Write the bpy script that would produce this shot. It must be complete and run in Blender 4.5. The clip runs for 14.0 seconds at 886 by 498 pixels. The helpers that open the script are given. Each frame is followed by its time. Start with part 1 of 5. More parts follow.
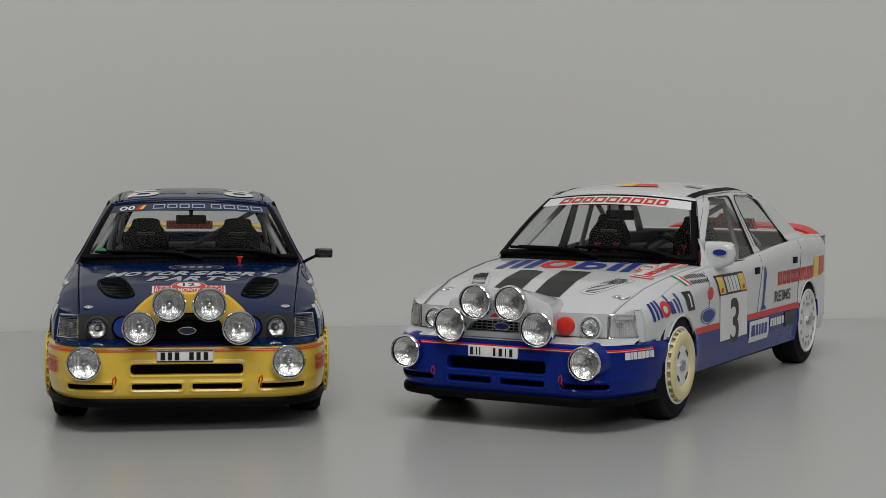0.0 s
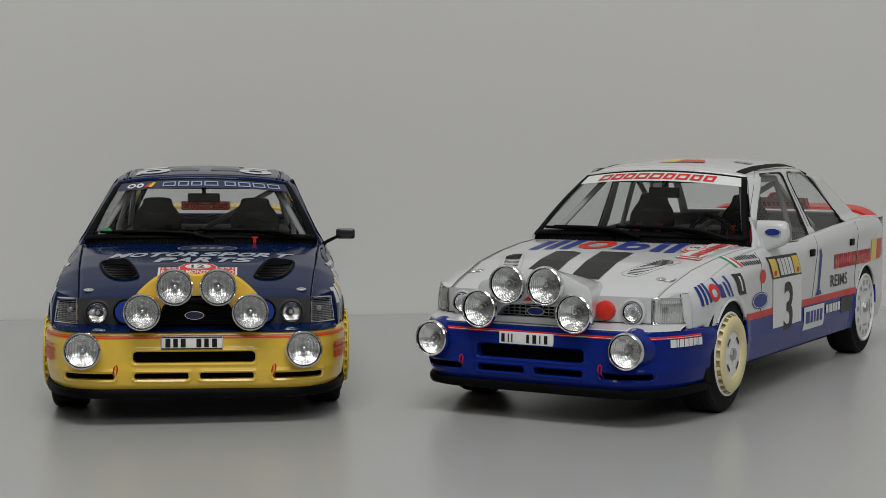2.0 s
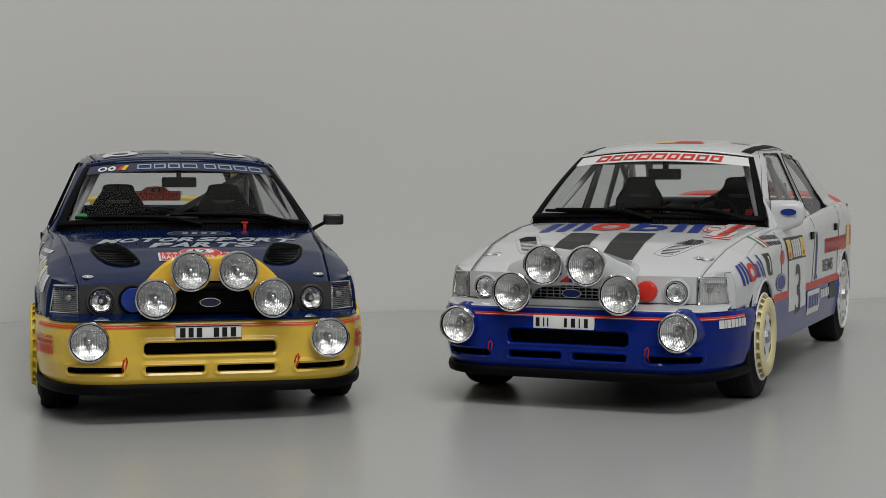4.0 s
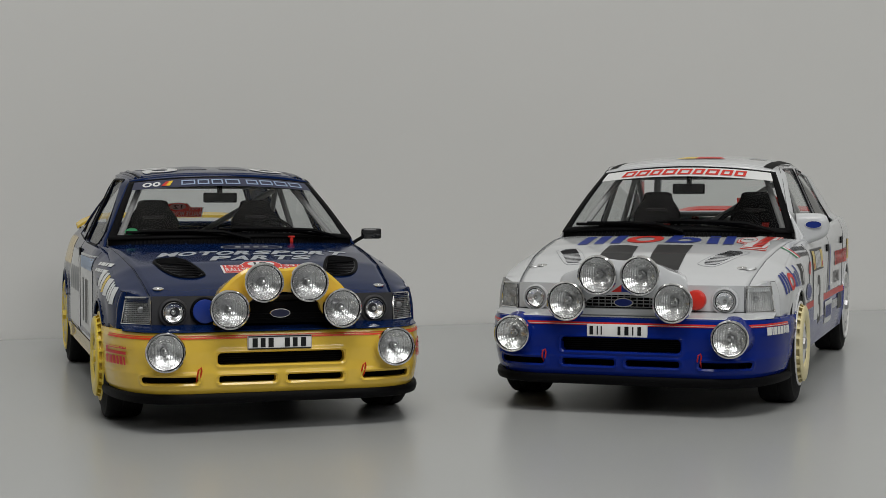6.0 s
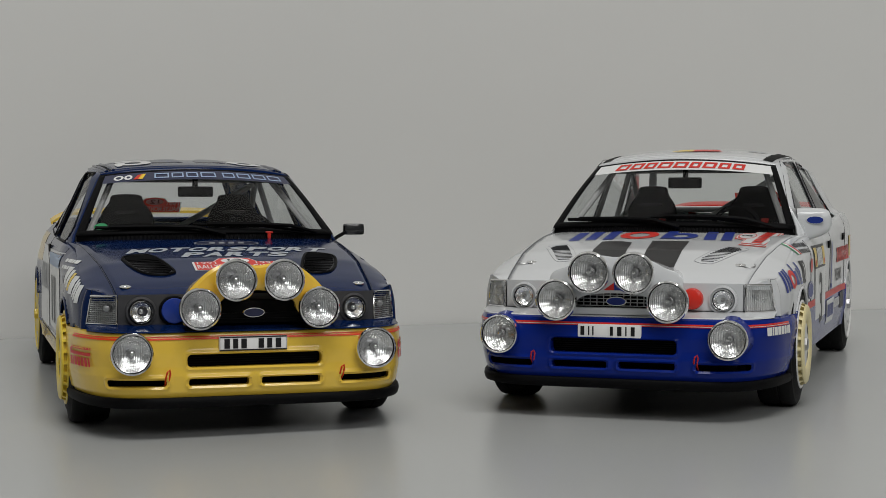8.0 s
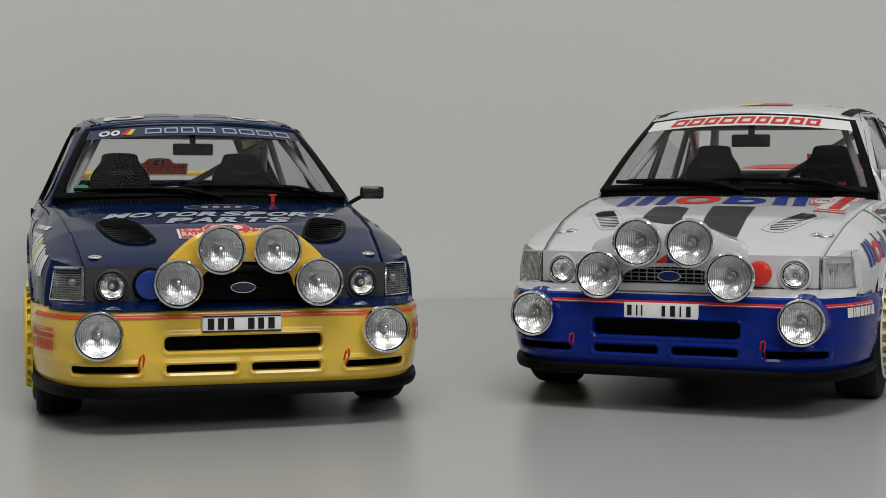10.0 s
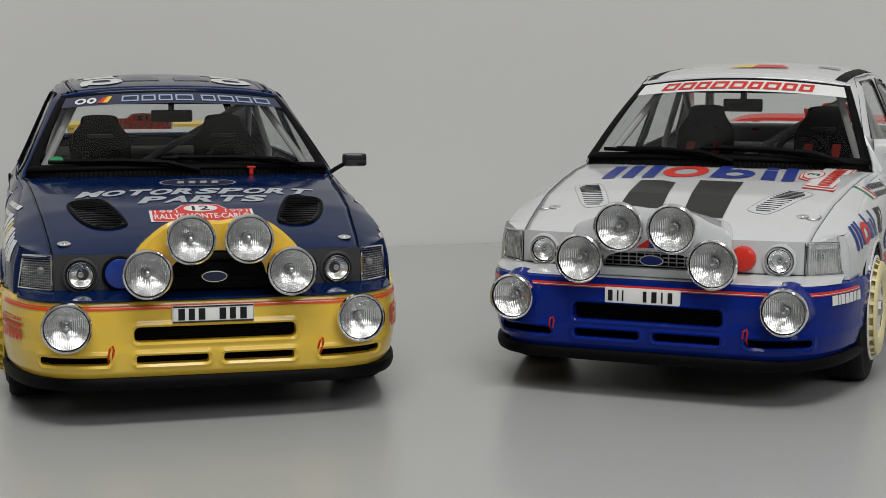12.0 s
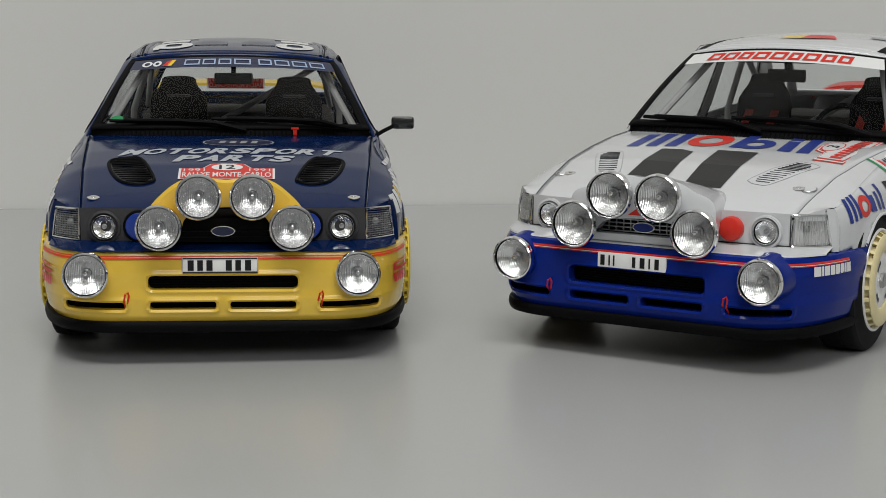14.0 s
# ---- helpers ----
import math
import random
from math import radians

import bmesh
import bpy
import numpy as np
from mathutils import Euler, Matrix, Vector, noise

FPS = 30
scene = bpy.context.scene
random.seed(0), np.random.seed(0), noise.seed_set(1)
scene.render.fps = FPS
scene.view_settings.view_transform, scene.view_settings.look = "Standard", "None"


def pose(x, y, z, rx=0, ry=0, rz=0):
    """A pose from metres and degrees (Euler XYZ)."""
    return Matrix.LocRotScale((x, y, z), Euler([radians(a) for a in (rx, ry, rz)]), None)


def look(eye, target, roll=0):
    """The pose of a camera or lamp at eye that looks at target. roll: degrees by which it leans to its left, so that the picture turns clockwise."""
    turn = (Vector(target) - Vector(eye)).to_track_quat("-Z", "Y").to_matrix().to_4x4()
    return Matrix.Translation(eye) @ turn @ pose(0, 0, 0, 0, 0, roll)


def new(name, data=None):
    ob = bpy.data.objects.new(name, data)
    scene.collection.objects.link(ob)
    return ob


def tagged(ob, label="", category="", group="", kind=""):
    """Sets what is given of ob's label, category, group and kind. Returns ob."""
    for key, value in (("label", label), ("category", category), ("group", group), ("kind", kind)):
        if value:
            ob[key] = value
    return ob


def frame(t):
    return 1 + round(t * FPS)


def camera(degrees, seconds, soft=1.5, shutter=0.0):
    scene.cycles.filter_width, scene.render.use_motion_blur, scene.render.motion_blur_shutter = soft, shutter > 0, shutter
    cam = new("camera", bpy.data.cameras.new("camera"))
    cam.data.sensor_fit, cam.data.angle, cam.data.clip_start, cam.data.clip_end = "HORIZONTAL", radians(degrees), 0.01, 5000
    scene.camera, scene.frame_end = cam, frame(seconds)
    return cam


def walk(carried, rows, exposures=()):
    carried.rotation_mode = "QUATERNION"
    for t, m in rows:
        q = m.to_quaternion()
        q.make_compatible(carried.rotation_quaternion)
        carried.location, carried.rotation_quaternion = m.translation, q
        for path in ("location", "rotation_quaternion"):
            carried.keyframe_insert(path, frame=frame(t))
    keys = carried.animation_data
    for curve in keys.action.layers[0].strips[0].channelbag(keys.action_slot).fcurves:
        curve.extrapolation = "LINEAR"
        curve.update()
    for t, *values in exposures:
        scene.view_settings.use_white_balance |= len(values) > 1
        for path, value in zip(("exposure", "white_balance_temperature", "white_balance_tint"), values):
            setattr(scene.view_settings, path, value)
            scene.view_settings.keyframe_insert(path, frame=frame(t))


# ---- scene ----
cam = camera(31.15, 14.0, 0.8)
PATH = [
    (0.0, (0.00427, -0.46585, 0.07758), (0.0543, -0.13678, 0.05974), 0.476),
    (0.5, (0.01126, -0.46006, 0.07762), (0.05849, -0.13057, 0.05971), 0.402),
    (1.0, (0.01471, -0.45264, 0.07585), (0.06027, -0.12294, 0.05759), 0.426),
    (1.5, (0.01521, -0.44328, 0.07454), (0.05878, -0.11334, 0.05585), 0.409),
    (2.0, (0.01247, -0.42852, 0.0712), (0.05466, -0.09843, 0.05197), 0.382),
    (2.5, (0.00554, -0.41106, 0.06794), (0.05026, -0.0813, 0.04859), 0.348),
    (3.0, (-0.00698, -0.39696, 0.0649), (0.04719, -0.06862, 0.04568), 0.364),
    (3.2, (-0.01485, -0.39088, 0.06325), (0.04626, -0.06371, 0.04491), 0.311),
    (5.5, (-0.07532, -0.38958, 0.05746), (0.02341, -0.07143, 0.04561), 0.064),
    (6.0, (-0.08374, -0.39175, 0.05692), (0.01721, -0.07425, 0.04634), -0.002),
    (6.5, (-0.08955, -0.39377, 0.05683), (0.0135, -0.07692, 0.04695), -0.044),
    (7.0, (-0.09078, -0.39485, 0.05651), (0.01447, -0.07871, 0.04707), 0.001),
    (7.5, (-0.08312, -0.38585, 0.05652), (0.02273, -0.06993, 0.04649), -0.061),
    (8.0, (-0.07396, -0.37262, 0.05561), (0.02757, -0.05531, 0.04472), 0.018),
    (8.2, (-0.06996, -0.36653, 0.05516), (0.02819, -0.0482, 0.04329), 0.02),
    (10.3, (-0.04563, -0.31545, 0.05239), (0.04221, 0.00558, 0.03406), 0.098),
    (10.5, (-0.04415, -0.31278, 0.05229), (0.04272, 0.00845, 0.03296), 0.081),
    (11.0, (-0.0434, -0.30639, 0.05192), (0.04256, 0.015, 0.03125), 0.015),
    (11.5, (-0.0423, -0.30934, 0.05798), (0.04382, 0.01174, 0.03347), 0.102),
    (12.0, (-0.03829, -0.31387, 0.07102), (0.04738, 0.00593, 0.03231), 0.21),
    (12.5, (-0.03638, -0.31655, 0.07847), (0.04717, 0.00266, 0.03115), 0.343),
    (13.0, (-0.0313, -0.3222, 0.08018), (0.04708, -0.00195, 0.03106), 0.503),
    (13.5, (-0.01298, -0.33283, 0.08026), (0.04694, -0.00881, 0.02994), 0.443),
    (14.0, (0.01038, -0.34265, 0.07622), (0.04643, -0.01494, 0.02699), 0.669),
]
EXPOSURES = [(0.0, -0.14), (1.5, -0.11), (3.0, -0.09), (5.5, -0.04), (8.5, -0.04), (10.5, 0.09), (12.5, 0.13), (14.0, 0.13)]
walk(cam, [(t, look(eye, target, roll)) for t, eye, target, roll in PATH], EXPOSURES)
WHITE_AT = pose(0.08808, -0.00270, 0, 0, 0, -37.16)

# ---- light ----
world = bpy.data.worlds.new("world")
scene.world = world
world.use_nodes = True
world.node_tree.nodes["Background"].inputs[0].default_value = (0.75, 0.78, 0.8, 1)
world.node_tree.nodes["Background"].inputs[1].default_value = 0.15


def area(name, eye, target, size, size_y, watts, colour):
    data = bpy.data.lights.new(name, "AREA")
    data.shape, data.size, data.size_y, data.energy, data.color = "RECTANGLE", size, size_y, watts, colour
    ob = new(name, data)
    ob.matrix_basis = look(eye, target)
    return ob


area("ceiling_light", (-0.10, -0.75, 1.62), (0.06, 0.05, 0.0), 1.1, 0.5, 15.4, (1.0, 0.99, 0.965))
# Added fill from the front; no window is known there.
area("front_fill_light", (0.30, -2.2, 1.25), (0.05, 0.2, 0.0), 1.5, 0.8, 16.2, (1.0, 0.995, 0.985))


# ---- materials ----
def material(name, colour, rough=0.4, metal=0.0, coat=0.0, vary=0.06, scale=400.0, bump=0.0, bump_scale=2000.0, spec=0.35):
    m = bpy.data.materials.new(name)
    m.use_nodes = True
    nt = m.node_tree
    b = nt.nodes["Principled BSDF"]
    b.inputs["Roughness"].default_value = rough
    b.inputs["Metallic"].default_value = metal
    b.inputs["Coat Weight"].default_value = coat
    b.inputs["Coat Roughness"].default_value = 0.03
    b.inputs["Specular IOR Level"].default_value = spec
    tc = nt.nodes.new("ShaderNodeTexCoord")
    n1 = nt.nodes.new("ShaderNodeTexNoise")
    n1.inputs["Scale"].default_value = scale
    n1.inputs["Detail"].default_value = 5
    nt.links.new(tc.outputs["Object"], n1.inputs["Vector"])
    mix = nt.nodes.new("ShaderNodeMix")
    mix.data_type = "RGBA"
    mix.inputs["A"].default_value = (*[c * (1 - vary) for c in colour], 1)
    mix.inputs["B"].default_value = (*[min(1, c * (1 + vary)) for c in colour], 1)
    nt.links.new(n1.outputs["Fac"], mix.inputs["Factor"])
    nt.links.new(mix.outputs["Result"], b.inputs["Base Color"])
    rr = nt.nodes.new("ShaderNodeMapRange")
    rr.inputs["To Min"].default_value = max(0.0, rough - 0.04)
    rr.inputs["To Max"].default_value = min(1.0, rough + 0.05)
    n2 = nt.nodes.new("ShaderNodeTexNoise")
    n2.inputs["Scale"].default_value = scale * 0.15
    nt.links.new(tc.outputs["Object"], n2.inputs["Vector"])
    nt.links.new(n2.outputs["Fac"], rr.inputs["Value"])
    nt.links.new(rr.outputs["Result"], b.inputs["Roughness"])
    if bump:
        n3 = nt.nodes.new("ShaderNodeTexNoise")
        n3.inputs["Scale"].default_value = bump_scale
        n3.inputs["Detail"].default_value = 4
        nt.links.new(tc.outputs["Object"], n3.inputs["Vector"])
        bp = nt.nodes.new("ShaderNodeBump")
        bp.inputs["Strength"].default_value = bump
        bp.inputs["Distance"].default_value = 0.0003
        nt.links.new(n3.outputs["Fac"], bp.inputs["Height"])
        nt.links.new(bp.outputs["Normal"], b.inputs["Normal"])
    return m


def glass(name, tint, gloss=0.02):
    """Thin clear pane: sees through, with the gloss of its surface."""
    m = bpy.data.materials.new(name)
    m.use_nodes = True
    nt = m.node_tree
    nt.nodes.remove(nt.nodes["Principled BSDF"])
    out = nt.nodes["Material Output"]
    tr = nt.nodes.new("ShaderNodeBsdfTransparent")
    tr.inputs["Color"].default_value = (*tint, 1)
    gl = nt.nodes.new("ShaderNodeBsdfGlossy")
    gl.inputs["Roughness"].default_value = gloss
    lw = nt.nodes.new("ShaderNodeLayerWeight")
    pw = nt.nodes.new("ShaderNodeMath")
    pw.operation = "POWER"
    pw.inputs[1].default_value = 4.2
    fr = nt.nodes.new("ShaderNodeMath")
    fr.operation = "MULTIPLY_ADD"
    fr.inputs[1].default_value, fr.inputs[2].default_value = 0.7, 0.016
    nt.links.new(lw.outputs["Facing"], pw.inputs[0])
    nt.links.new(pw.outputs[0], fr.inputs[0])
    mx = nt.nodes.new("ShaderNodeMixShader")
    nt.links.new(fr.outputs[0], mx.inputs[0])
    nt.links.new(tr.outputs[0], mx.inputs[1])
    nt.links.new(gl.outputs[0], mx.inputs[2])
    nt.links.new(mx.outputs[0], out.inputs["Surface"])
    return m


def fluted(name, colour, rough, metal, flutes, strength, upper=0.3, depth=0.0004):
    """Bright reflector seen through glass with upright flutes, deeper in the lower half."""
    m = material(name, colour, rough, metal, vary=0.08, scale=900)
    nt = m.node_tree
    tc = nt.nodes.new("ShaderNodeTexCoord")
    wv = nt.nodes.new("ShaderNodeTexWave")
    wv.inputs["Scale"].default_value = flutes
    wv.inputs["Distortion"].default_value = 0.25
    nt.links.new(tc.outputs["Generated"], wv.inputs["Vector"])
    sp = nt.nodes.new("ShaderNodeSeparateXYZ")
    nt.links.new(tc.outputs["Generated"], sp.inputs[0])
    half = nt.nodes.new("ShaderNodeMapRange")
    half.inputs["From Min"].default_value, half.inputs["From Max"].default_value = 0.47, 0.52
    half.inputs["To Min"].default_value, half.inputs["To Max"].default_value = 1.0, upper
    nt.links.new(sp.outputs["Z"], half.inputs["Value"])
    deep = nt.nodes.new("ShaderNodeMath")
    deep.operation = "MULTIPLY"
    nt.links.new(wv.outputs["Fac"], deep.inputs[0])
    nt.links.new(half.outputs["Result"], deep.inputs[1])
    bp = nt.nodes.new("ShaderNodeBump")
    bp.inputs["Strength"].default_value = strength
    bp.inputs["Distance"].default_value = depth
    nt.links.new(deep.outputs[0], bp.inputs["Height"])
    nt.links.new(bp.outputs["Normal"], nt.nodes["Principled BSDF"].inputs["Normal"])
    return m


DESK = material("desk_laminate", (0.415, 0.425, 0.42), 0.26, coat=0.0, vary=0.02, scale=6, bump=0.02, bump_scale=900)
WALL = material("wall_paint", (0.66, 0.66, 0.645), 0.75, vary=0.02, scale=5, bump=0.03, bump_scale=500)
# For the unseen sides of the room; its tone sets bounce and reflections.
ROOM = material("unseen_room_paint", (0.46, 0.457, 0.445), 0.85, vary=0.05, scale=3)
BLUE = material("dark_blue_paint", (0.0022, 0.0125, 0.062), 0.12, coat=0.1, spec=0.14, vary=0.08)
YELLOW = material("yellow_paint", (0.76, 0.51, 0.06), 0.24, coat=0.5, vary=0.05)
WHITE = material("white_paint", (0.60, 0.615, 0.63), 0.2, coat=0.55, vary=0.02)
ROYAL = material("royal_blue_paint", (0.004, 0.019, 0.20), 0.14, coat=0.08, spec=0.12, vary=0.06)
RED = material("red_paint", (0.62, 0.03, 0.018), 0.28, coat=0.25, vary=0.05, spec=0.25)
ORANGE = material("orange_red_decal", (0.72, 0.055, 0.012), 0.4, coat=0.1, spec=0.2)
BLACK = material("black_plastic", (0.004, 0.004, 0.0045), 0.5, vary=0.15, bump=0.1, spec=0.05)
GLOSSBLACK = material("gloss_black_paint", (0.010, 0.011, 0.013), 0.25, coat=0.6)
GREYPANEL = material("dark_grey_panel", (0.020, 0.020, 0.023), 0.40, vary=0.1, spec=0.25)
LAMPPANEL = material("grey_lamp_panel", (0.050, 0.050, 0.054), 0.45, vary=0.1, spec=0.25)
RUBBER = material("tyre_rubber", (0.006, 0.006, 0.0065), 0.7, vary=0.2, bump=0.3, bump_scale=1500, spec=0.15)
CHROME = material("bright_chrome", (0.82, 0.82, 0.82), 0.09, metal=1.0, vary=0.03)
DULLSILVER = fluted("headlight_reflector", (0.93, 0.94, 0.95), 0.26, 0.55, 5.0, 0.35, 0.8)
SMOKED = fluted("smoked_headlight_reflector", (0.45, 0.455, 0.46), 0.24, 0.9, 5.0, 0.3, 0.8)
SILVER = fluted("lamp_reflector", (0.97, 0.97, 0.98), 0.24, 1.0, 7.5, 0.32)
STEEL = material("dull_steel", (0.45, 0.45, 0.46), 0.35, metal=1.0)
CREAM = material("cream_plastic", (0.76, 0.67, 0.38), 0.45, vary=0.05)
RIMYELLOW = material("yellow_wheel_paint", (0.80, 0.60, 0.06), 0.40, coat=0.3)
RIMWHITE = material("white_wheel_paint", (0.78, 0.78, 0.77), 0.40, coat=0.3)
CAGE = material("cage_paint", (0.42, 0.42, 0.42), 0.45)
SEAT = material("seat_cloth", (0.005, 0.005, 0.006), 0.85, vary=0.25, spec=0.1)
SHELF = material("grey_shelf_felt", (0.055, 0.052, 0.05), 0.9, vary=0.15)
BELT = material("red_webbing", (0.30, 0.02, 0.014), 0.8)
DECALWHITE = material("white_decal", (0.75, 0.76, 0.76), 0.35, coat=0.4, vary=0.03)
DECALBLACK = material("black_decal", (0.011, 0.011, 0.012), 0.4, coat=0.08, spec=0.2)
DECALBLUE = material("blue_decal", (0.015, 0.035, 0.23), 0.4, coat=0.12, spec=0.2)
DECALRED = material("red_decal", (0.62, 0.035, 0.025), 0.4, coat=0.12, spec=0.2)
DECALYELLOW = material("yellow_decal", (0.80, 0.55, 0.03), 0.35, coat=0.3)
DECALGREEN = material("green_decal", (0.02, 0.25, 0.09), 0.4)
NAVY = material("navy_decal", (0.012, 0.016, 0.055), 0.3, coat=0.4)
SILVERDECAL = material("silver_white_decal", (0.42, 0.445, 0.47), 0.35, coat=0.2, vary=0.05)
PALEBLUE = material("pale_blue_decal", (0.35, 0.45, 0.62), 0.4)
GREYDECAL = material("grey_decal", (0.30, 0.31, 0.33), 0.4)
PLATE = material("plate_white", (0.82, 0.82, 0.81), 0.4, spec=0.2)
CAPBLUE = material("blue_lamp_cover", (0.006, 0.035, 0.28), 0.3, coat=0.5)
PANE = glass("window_glass", (0.90, 0.92, 0.92))


CLEAR = glass("headlight_glass", (0.96, 0.97, 0.97), 0.03)


def film(name, colour):
    """Thin sticker on glass that lets light through."""
    m = material(name, colour, 0.5)
    nt = m.node_tree
    tl = nt.nodes.new("ShaderNodeBsdfTranslucent")
    tl.inputs["Color"].default_value = (*colour, 1)
    mx = nt.nodes.new("ShaderNodeMixShader")
    mx.inputs[0].default_value = 0.6
    nt.links.new(nt.nodes["Principled BSDF"].outputs[0], mx.inputs[1])
    nt.links.new(tl.outputs[0], mx.inputs[2])
    nt.links.new(mx.outputs[0], nt.nodes["Material Output"].inputs["Surface"])
    return m


REDFILM = film("red_window_film", (0.75, 0.06, 0.035))
WHITEFILM = film("white_window_film", (0.8, 0.8, 0.78))

# ---- geometry helpers; car measures in full-size metres, models at 1:18 ----
U = 1 / 18
TYRE = 0.303
CAR = {"shear": 0.0, "dz": 0.0, "rise": 0.0}


def place(p):
    x, y, z = p
    z += CAR["rise"] * max(0.0, z - 0.80) / 0.36
    return ((x + CAR["shear"] * (y - 0.1)) * U, y * U, (z + CAR["dz"]) * U)


def part(name, vf, mat, parent, label="", smooth=True, raw=False, fix=True):
    verts, faces = vf
    me = bpy.data.meshes.new(name)
    me.from_pydata([place(v) if not raw else tuple(c * U for c in v) for v in verts], [], faces)
    bm = bmesh.new()
    bm.from_mesh(me)
    if fix:
        bmesh.ops.remove_doubles(bm, verts=bm.verts, dist=0.00002)
        bmesh.ops.recalc_face_normals(bm, faces=bm.faces)
    for f in bm.faces:
        f.smooth = smooth
    for e in bm.edges:
        if len(e.link_faces) == 2 and e.calc_face_angle(0) > 0.6:
            e.smooth = False
    bm.to_mesh(me)
    bm.free()
    me.materials.append(mat)
    ob = new(name, me)
    ob.parent = parent
    if label:
        tagged(ob, label)
    return ob


def thicken(ob, metres, offset=-1):
    mod = ob.modifiers.new("thickness", "SOLIDIFY")
    mod.thickness, mod.offset = metres * U, offset
    return ob


def grid(f, us, vs):
    verts = [tuple(f(u, v)) for u in us for v in vs]
    n = len(vs)
    faces = [(i * n + j, (i + 1) * n + j, (i + 1) * n + j + 1, i * n + j + 1) for i in range(len(us) - 1) for j in range(n - 1)]
    return verts, faces


def merge(*many):
    verts, faces = [], []
    for v, f in many:
        k = len(verts)
        verts += list(v)
        faces += [tuple(i + k for i in q) for q in f]
    return verts, faces


def mirror(vf):
    return [(-x, y, z) for x, y, z in vf[0]], [tuple(reversed(f)) for f in vf[1]]


def lathe(profile, centre, n=40, axis="y", rx=1.0, rz=1.0):
    """Turned shape: rows of (radius, distance along the axis)."""
    verts, faces = [], []
    for r, a in profile:
        for k in range(n):
            c, s = r * rx * math.cos(2 * math.pi * k / n), r * rz * math.sin(2 * math.pi * k / n)
            off = (c, a, s) if axis == "y" else (a, c, s)
            verts.append((centre[0] + off[0], centre[1] + off[1], centre[2] + off[2]))
    for i in range(len(profile) - 1):
        for k in range(n):
            faces.append((i * n + k, i * n + (k + 1) % n, (i + 1) * n + (k + 1) % n, (i + 1) * n + k))
    return verts, faces


def cap(profile, centre, n=40, axis="y", rx=1.0, rz=1.0):
    """Turned shape closed at both ends."""
    v, f = lathe(profile, centre, n, axis, rx, rz)
    f = list(f) + [tuple(range(n)), tuple(range(len(v) - n, len(v)))]
    return v, f


def tube(points, r, n=8, close=False):
    pts = [Vector(p) for p in points]
    verts, faces = [], []
    m = len(pts)
    up = None
    for i, p in enumerate(pts):
        a = pts[(i + 1) % m] if close or i < m - 1 else p
        b = pts[i - 1] if close or i > 0 else p
        d = (a - b).normalized()
        ref = Vector((0, 0, 1)) if abs(d.z) < 0.9 else Vector((1, 0, 0))
        s = d.cross(ref).normalized()
        t = s.cross(d)
        for k in range(n):
            g = 2 * math.pi * k / n
            verts.append(tuple(p + r * (math.cos(g) * s + math.sin(g) * t)))
    rows = m if close else m - 1
    for i in range(rows):
        for k in range(n):
            faces.append((i * n + k, i * n + (k + 1) % n, ((i + 1) % m) * n + (k + 1) % n, ((i + 1) % m) * n + k))
    if not close:
        faces += [tuple(range(n)), tuple(range((m - 1) * n, m * n))]
    return verts, faces


def box(lo, hi, bevel=0.0):
    bm = bmesh.new()
    bmesh.ops.create_cube(bm, size=1)
    for v in bm.verts:
        v.co = Vector([(lo[i] + hi[i]) / 2 + v.co[i] * (hi[i] - lo[i]) for i in range(3)])
    if bevel:
        bmesh.ops.bevel(bm, geom=list(bm.edges), offset=bevel, segments=2, affect="EDGES", profile=0.6)
    bm.verts.index_update()
    out = [tuple(v.co) for v in bm.verts], [tuple(v.index for v in f.verts) for f in bm.faces]
    bm.free()
    return out


def smooth_ring(pts, n=4):
    """Closed outline rounded through its points."""
    out, m = [], len(pts)
    for k in range(m):
        p0, p1, p2, p3 = (Vector(pts[(k + d) % m]) for d in (-1, 0, 1, 2))
        for i in range(n):
            t = i / n
            out.append(tuple(0.5 * (2 * p1 + (p2 - p0) * t + (2 * p0 - 5 * p1 + 4 * p2 - p3) * t**2 + (3 * p1 - p0 - 3 * p2 + p3) * t**3)))
    return out


def lerp(a, b, t):
    return a + (b - a) * t


def steps(a, b, n):
    return [a + (b - a) * i / n for i in range(n + 1)]


# ---- the car's surfaces ----
def bonnet_line(y):
    return float(np.interp(y, [0.27, 0.30, 0.33, 0.37, 0.42, 0.52, 0.72, 1.0, 1.25, 1.5], [0.55, 0.573, 0.59, 0.606, 0.626, 0.657, 0.713, 0.757, 0.785, 0.80]))


def bonnet_edge(y):
    return float(np.interp(y, [0.3, 0.33, 0.8, 1.48], [0.57, 0.578, 0.62, 0.668]))


def bonnet_z(x, y):
    q = min(1.0, abs(x) / bonnet_edge(y))
    return bonnet_line(y) + 0.014 * (1 - q * q) - 0.012 * q**6


def rearward(y):
    """Draws the length of the tail on to the common shell."""
    return y if y < 2.6 else 2.6 + (y - 2.6) * 1.55 / (CAR["end"] - 2.64)


def half_width(y):
    return float(np.interp(rearward(y), [0.40, 0.43, 0.5, 0.6, 0.75, 1.0, 1.4, 2.0, 2.8, 3.3, 3.8, 4.05, 4.15], [0.69, 0.702, 0.728, 0.746, 0.755, 0.755, 0.750, 0.746, 0.744, 0.742, 0.728, 0.70, 0.655]))


def belt(y):
    return float(np.interp(rearward(y), [0.33, 0.42, 0.52, 0.72, 1.0, 1.25, 1.5, 2.2, 2.9, 3.5, 4.15], [0.572, 0.590, 0.614, 0.662, 0.715, 0.752, 0.782, 0.80, 0.853, 0.885, 0.87])) - CAR["draw_in"] * 0.03 * min(1.0, max(0.0, y - 2.3))


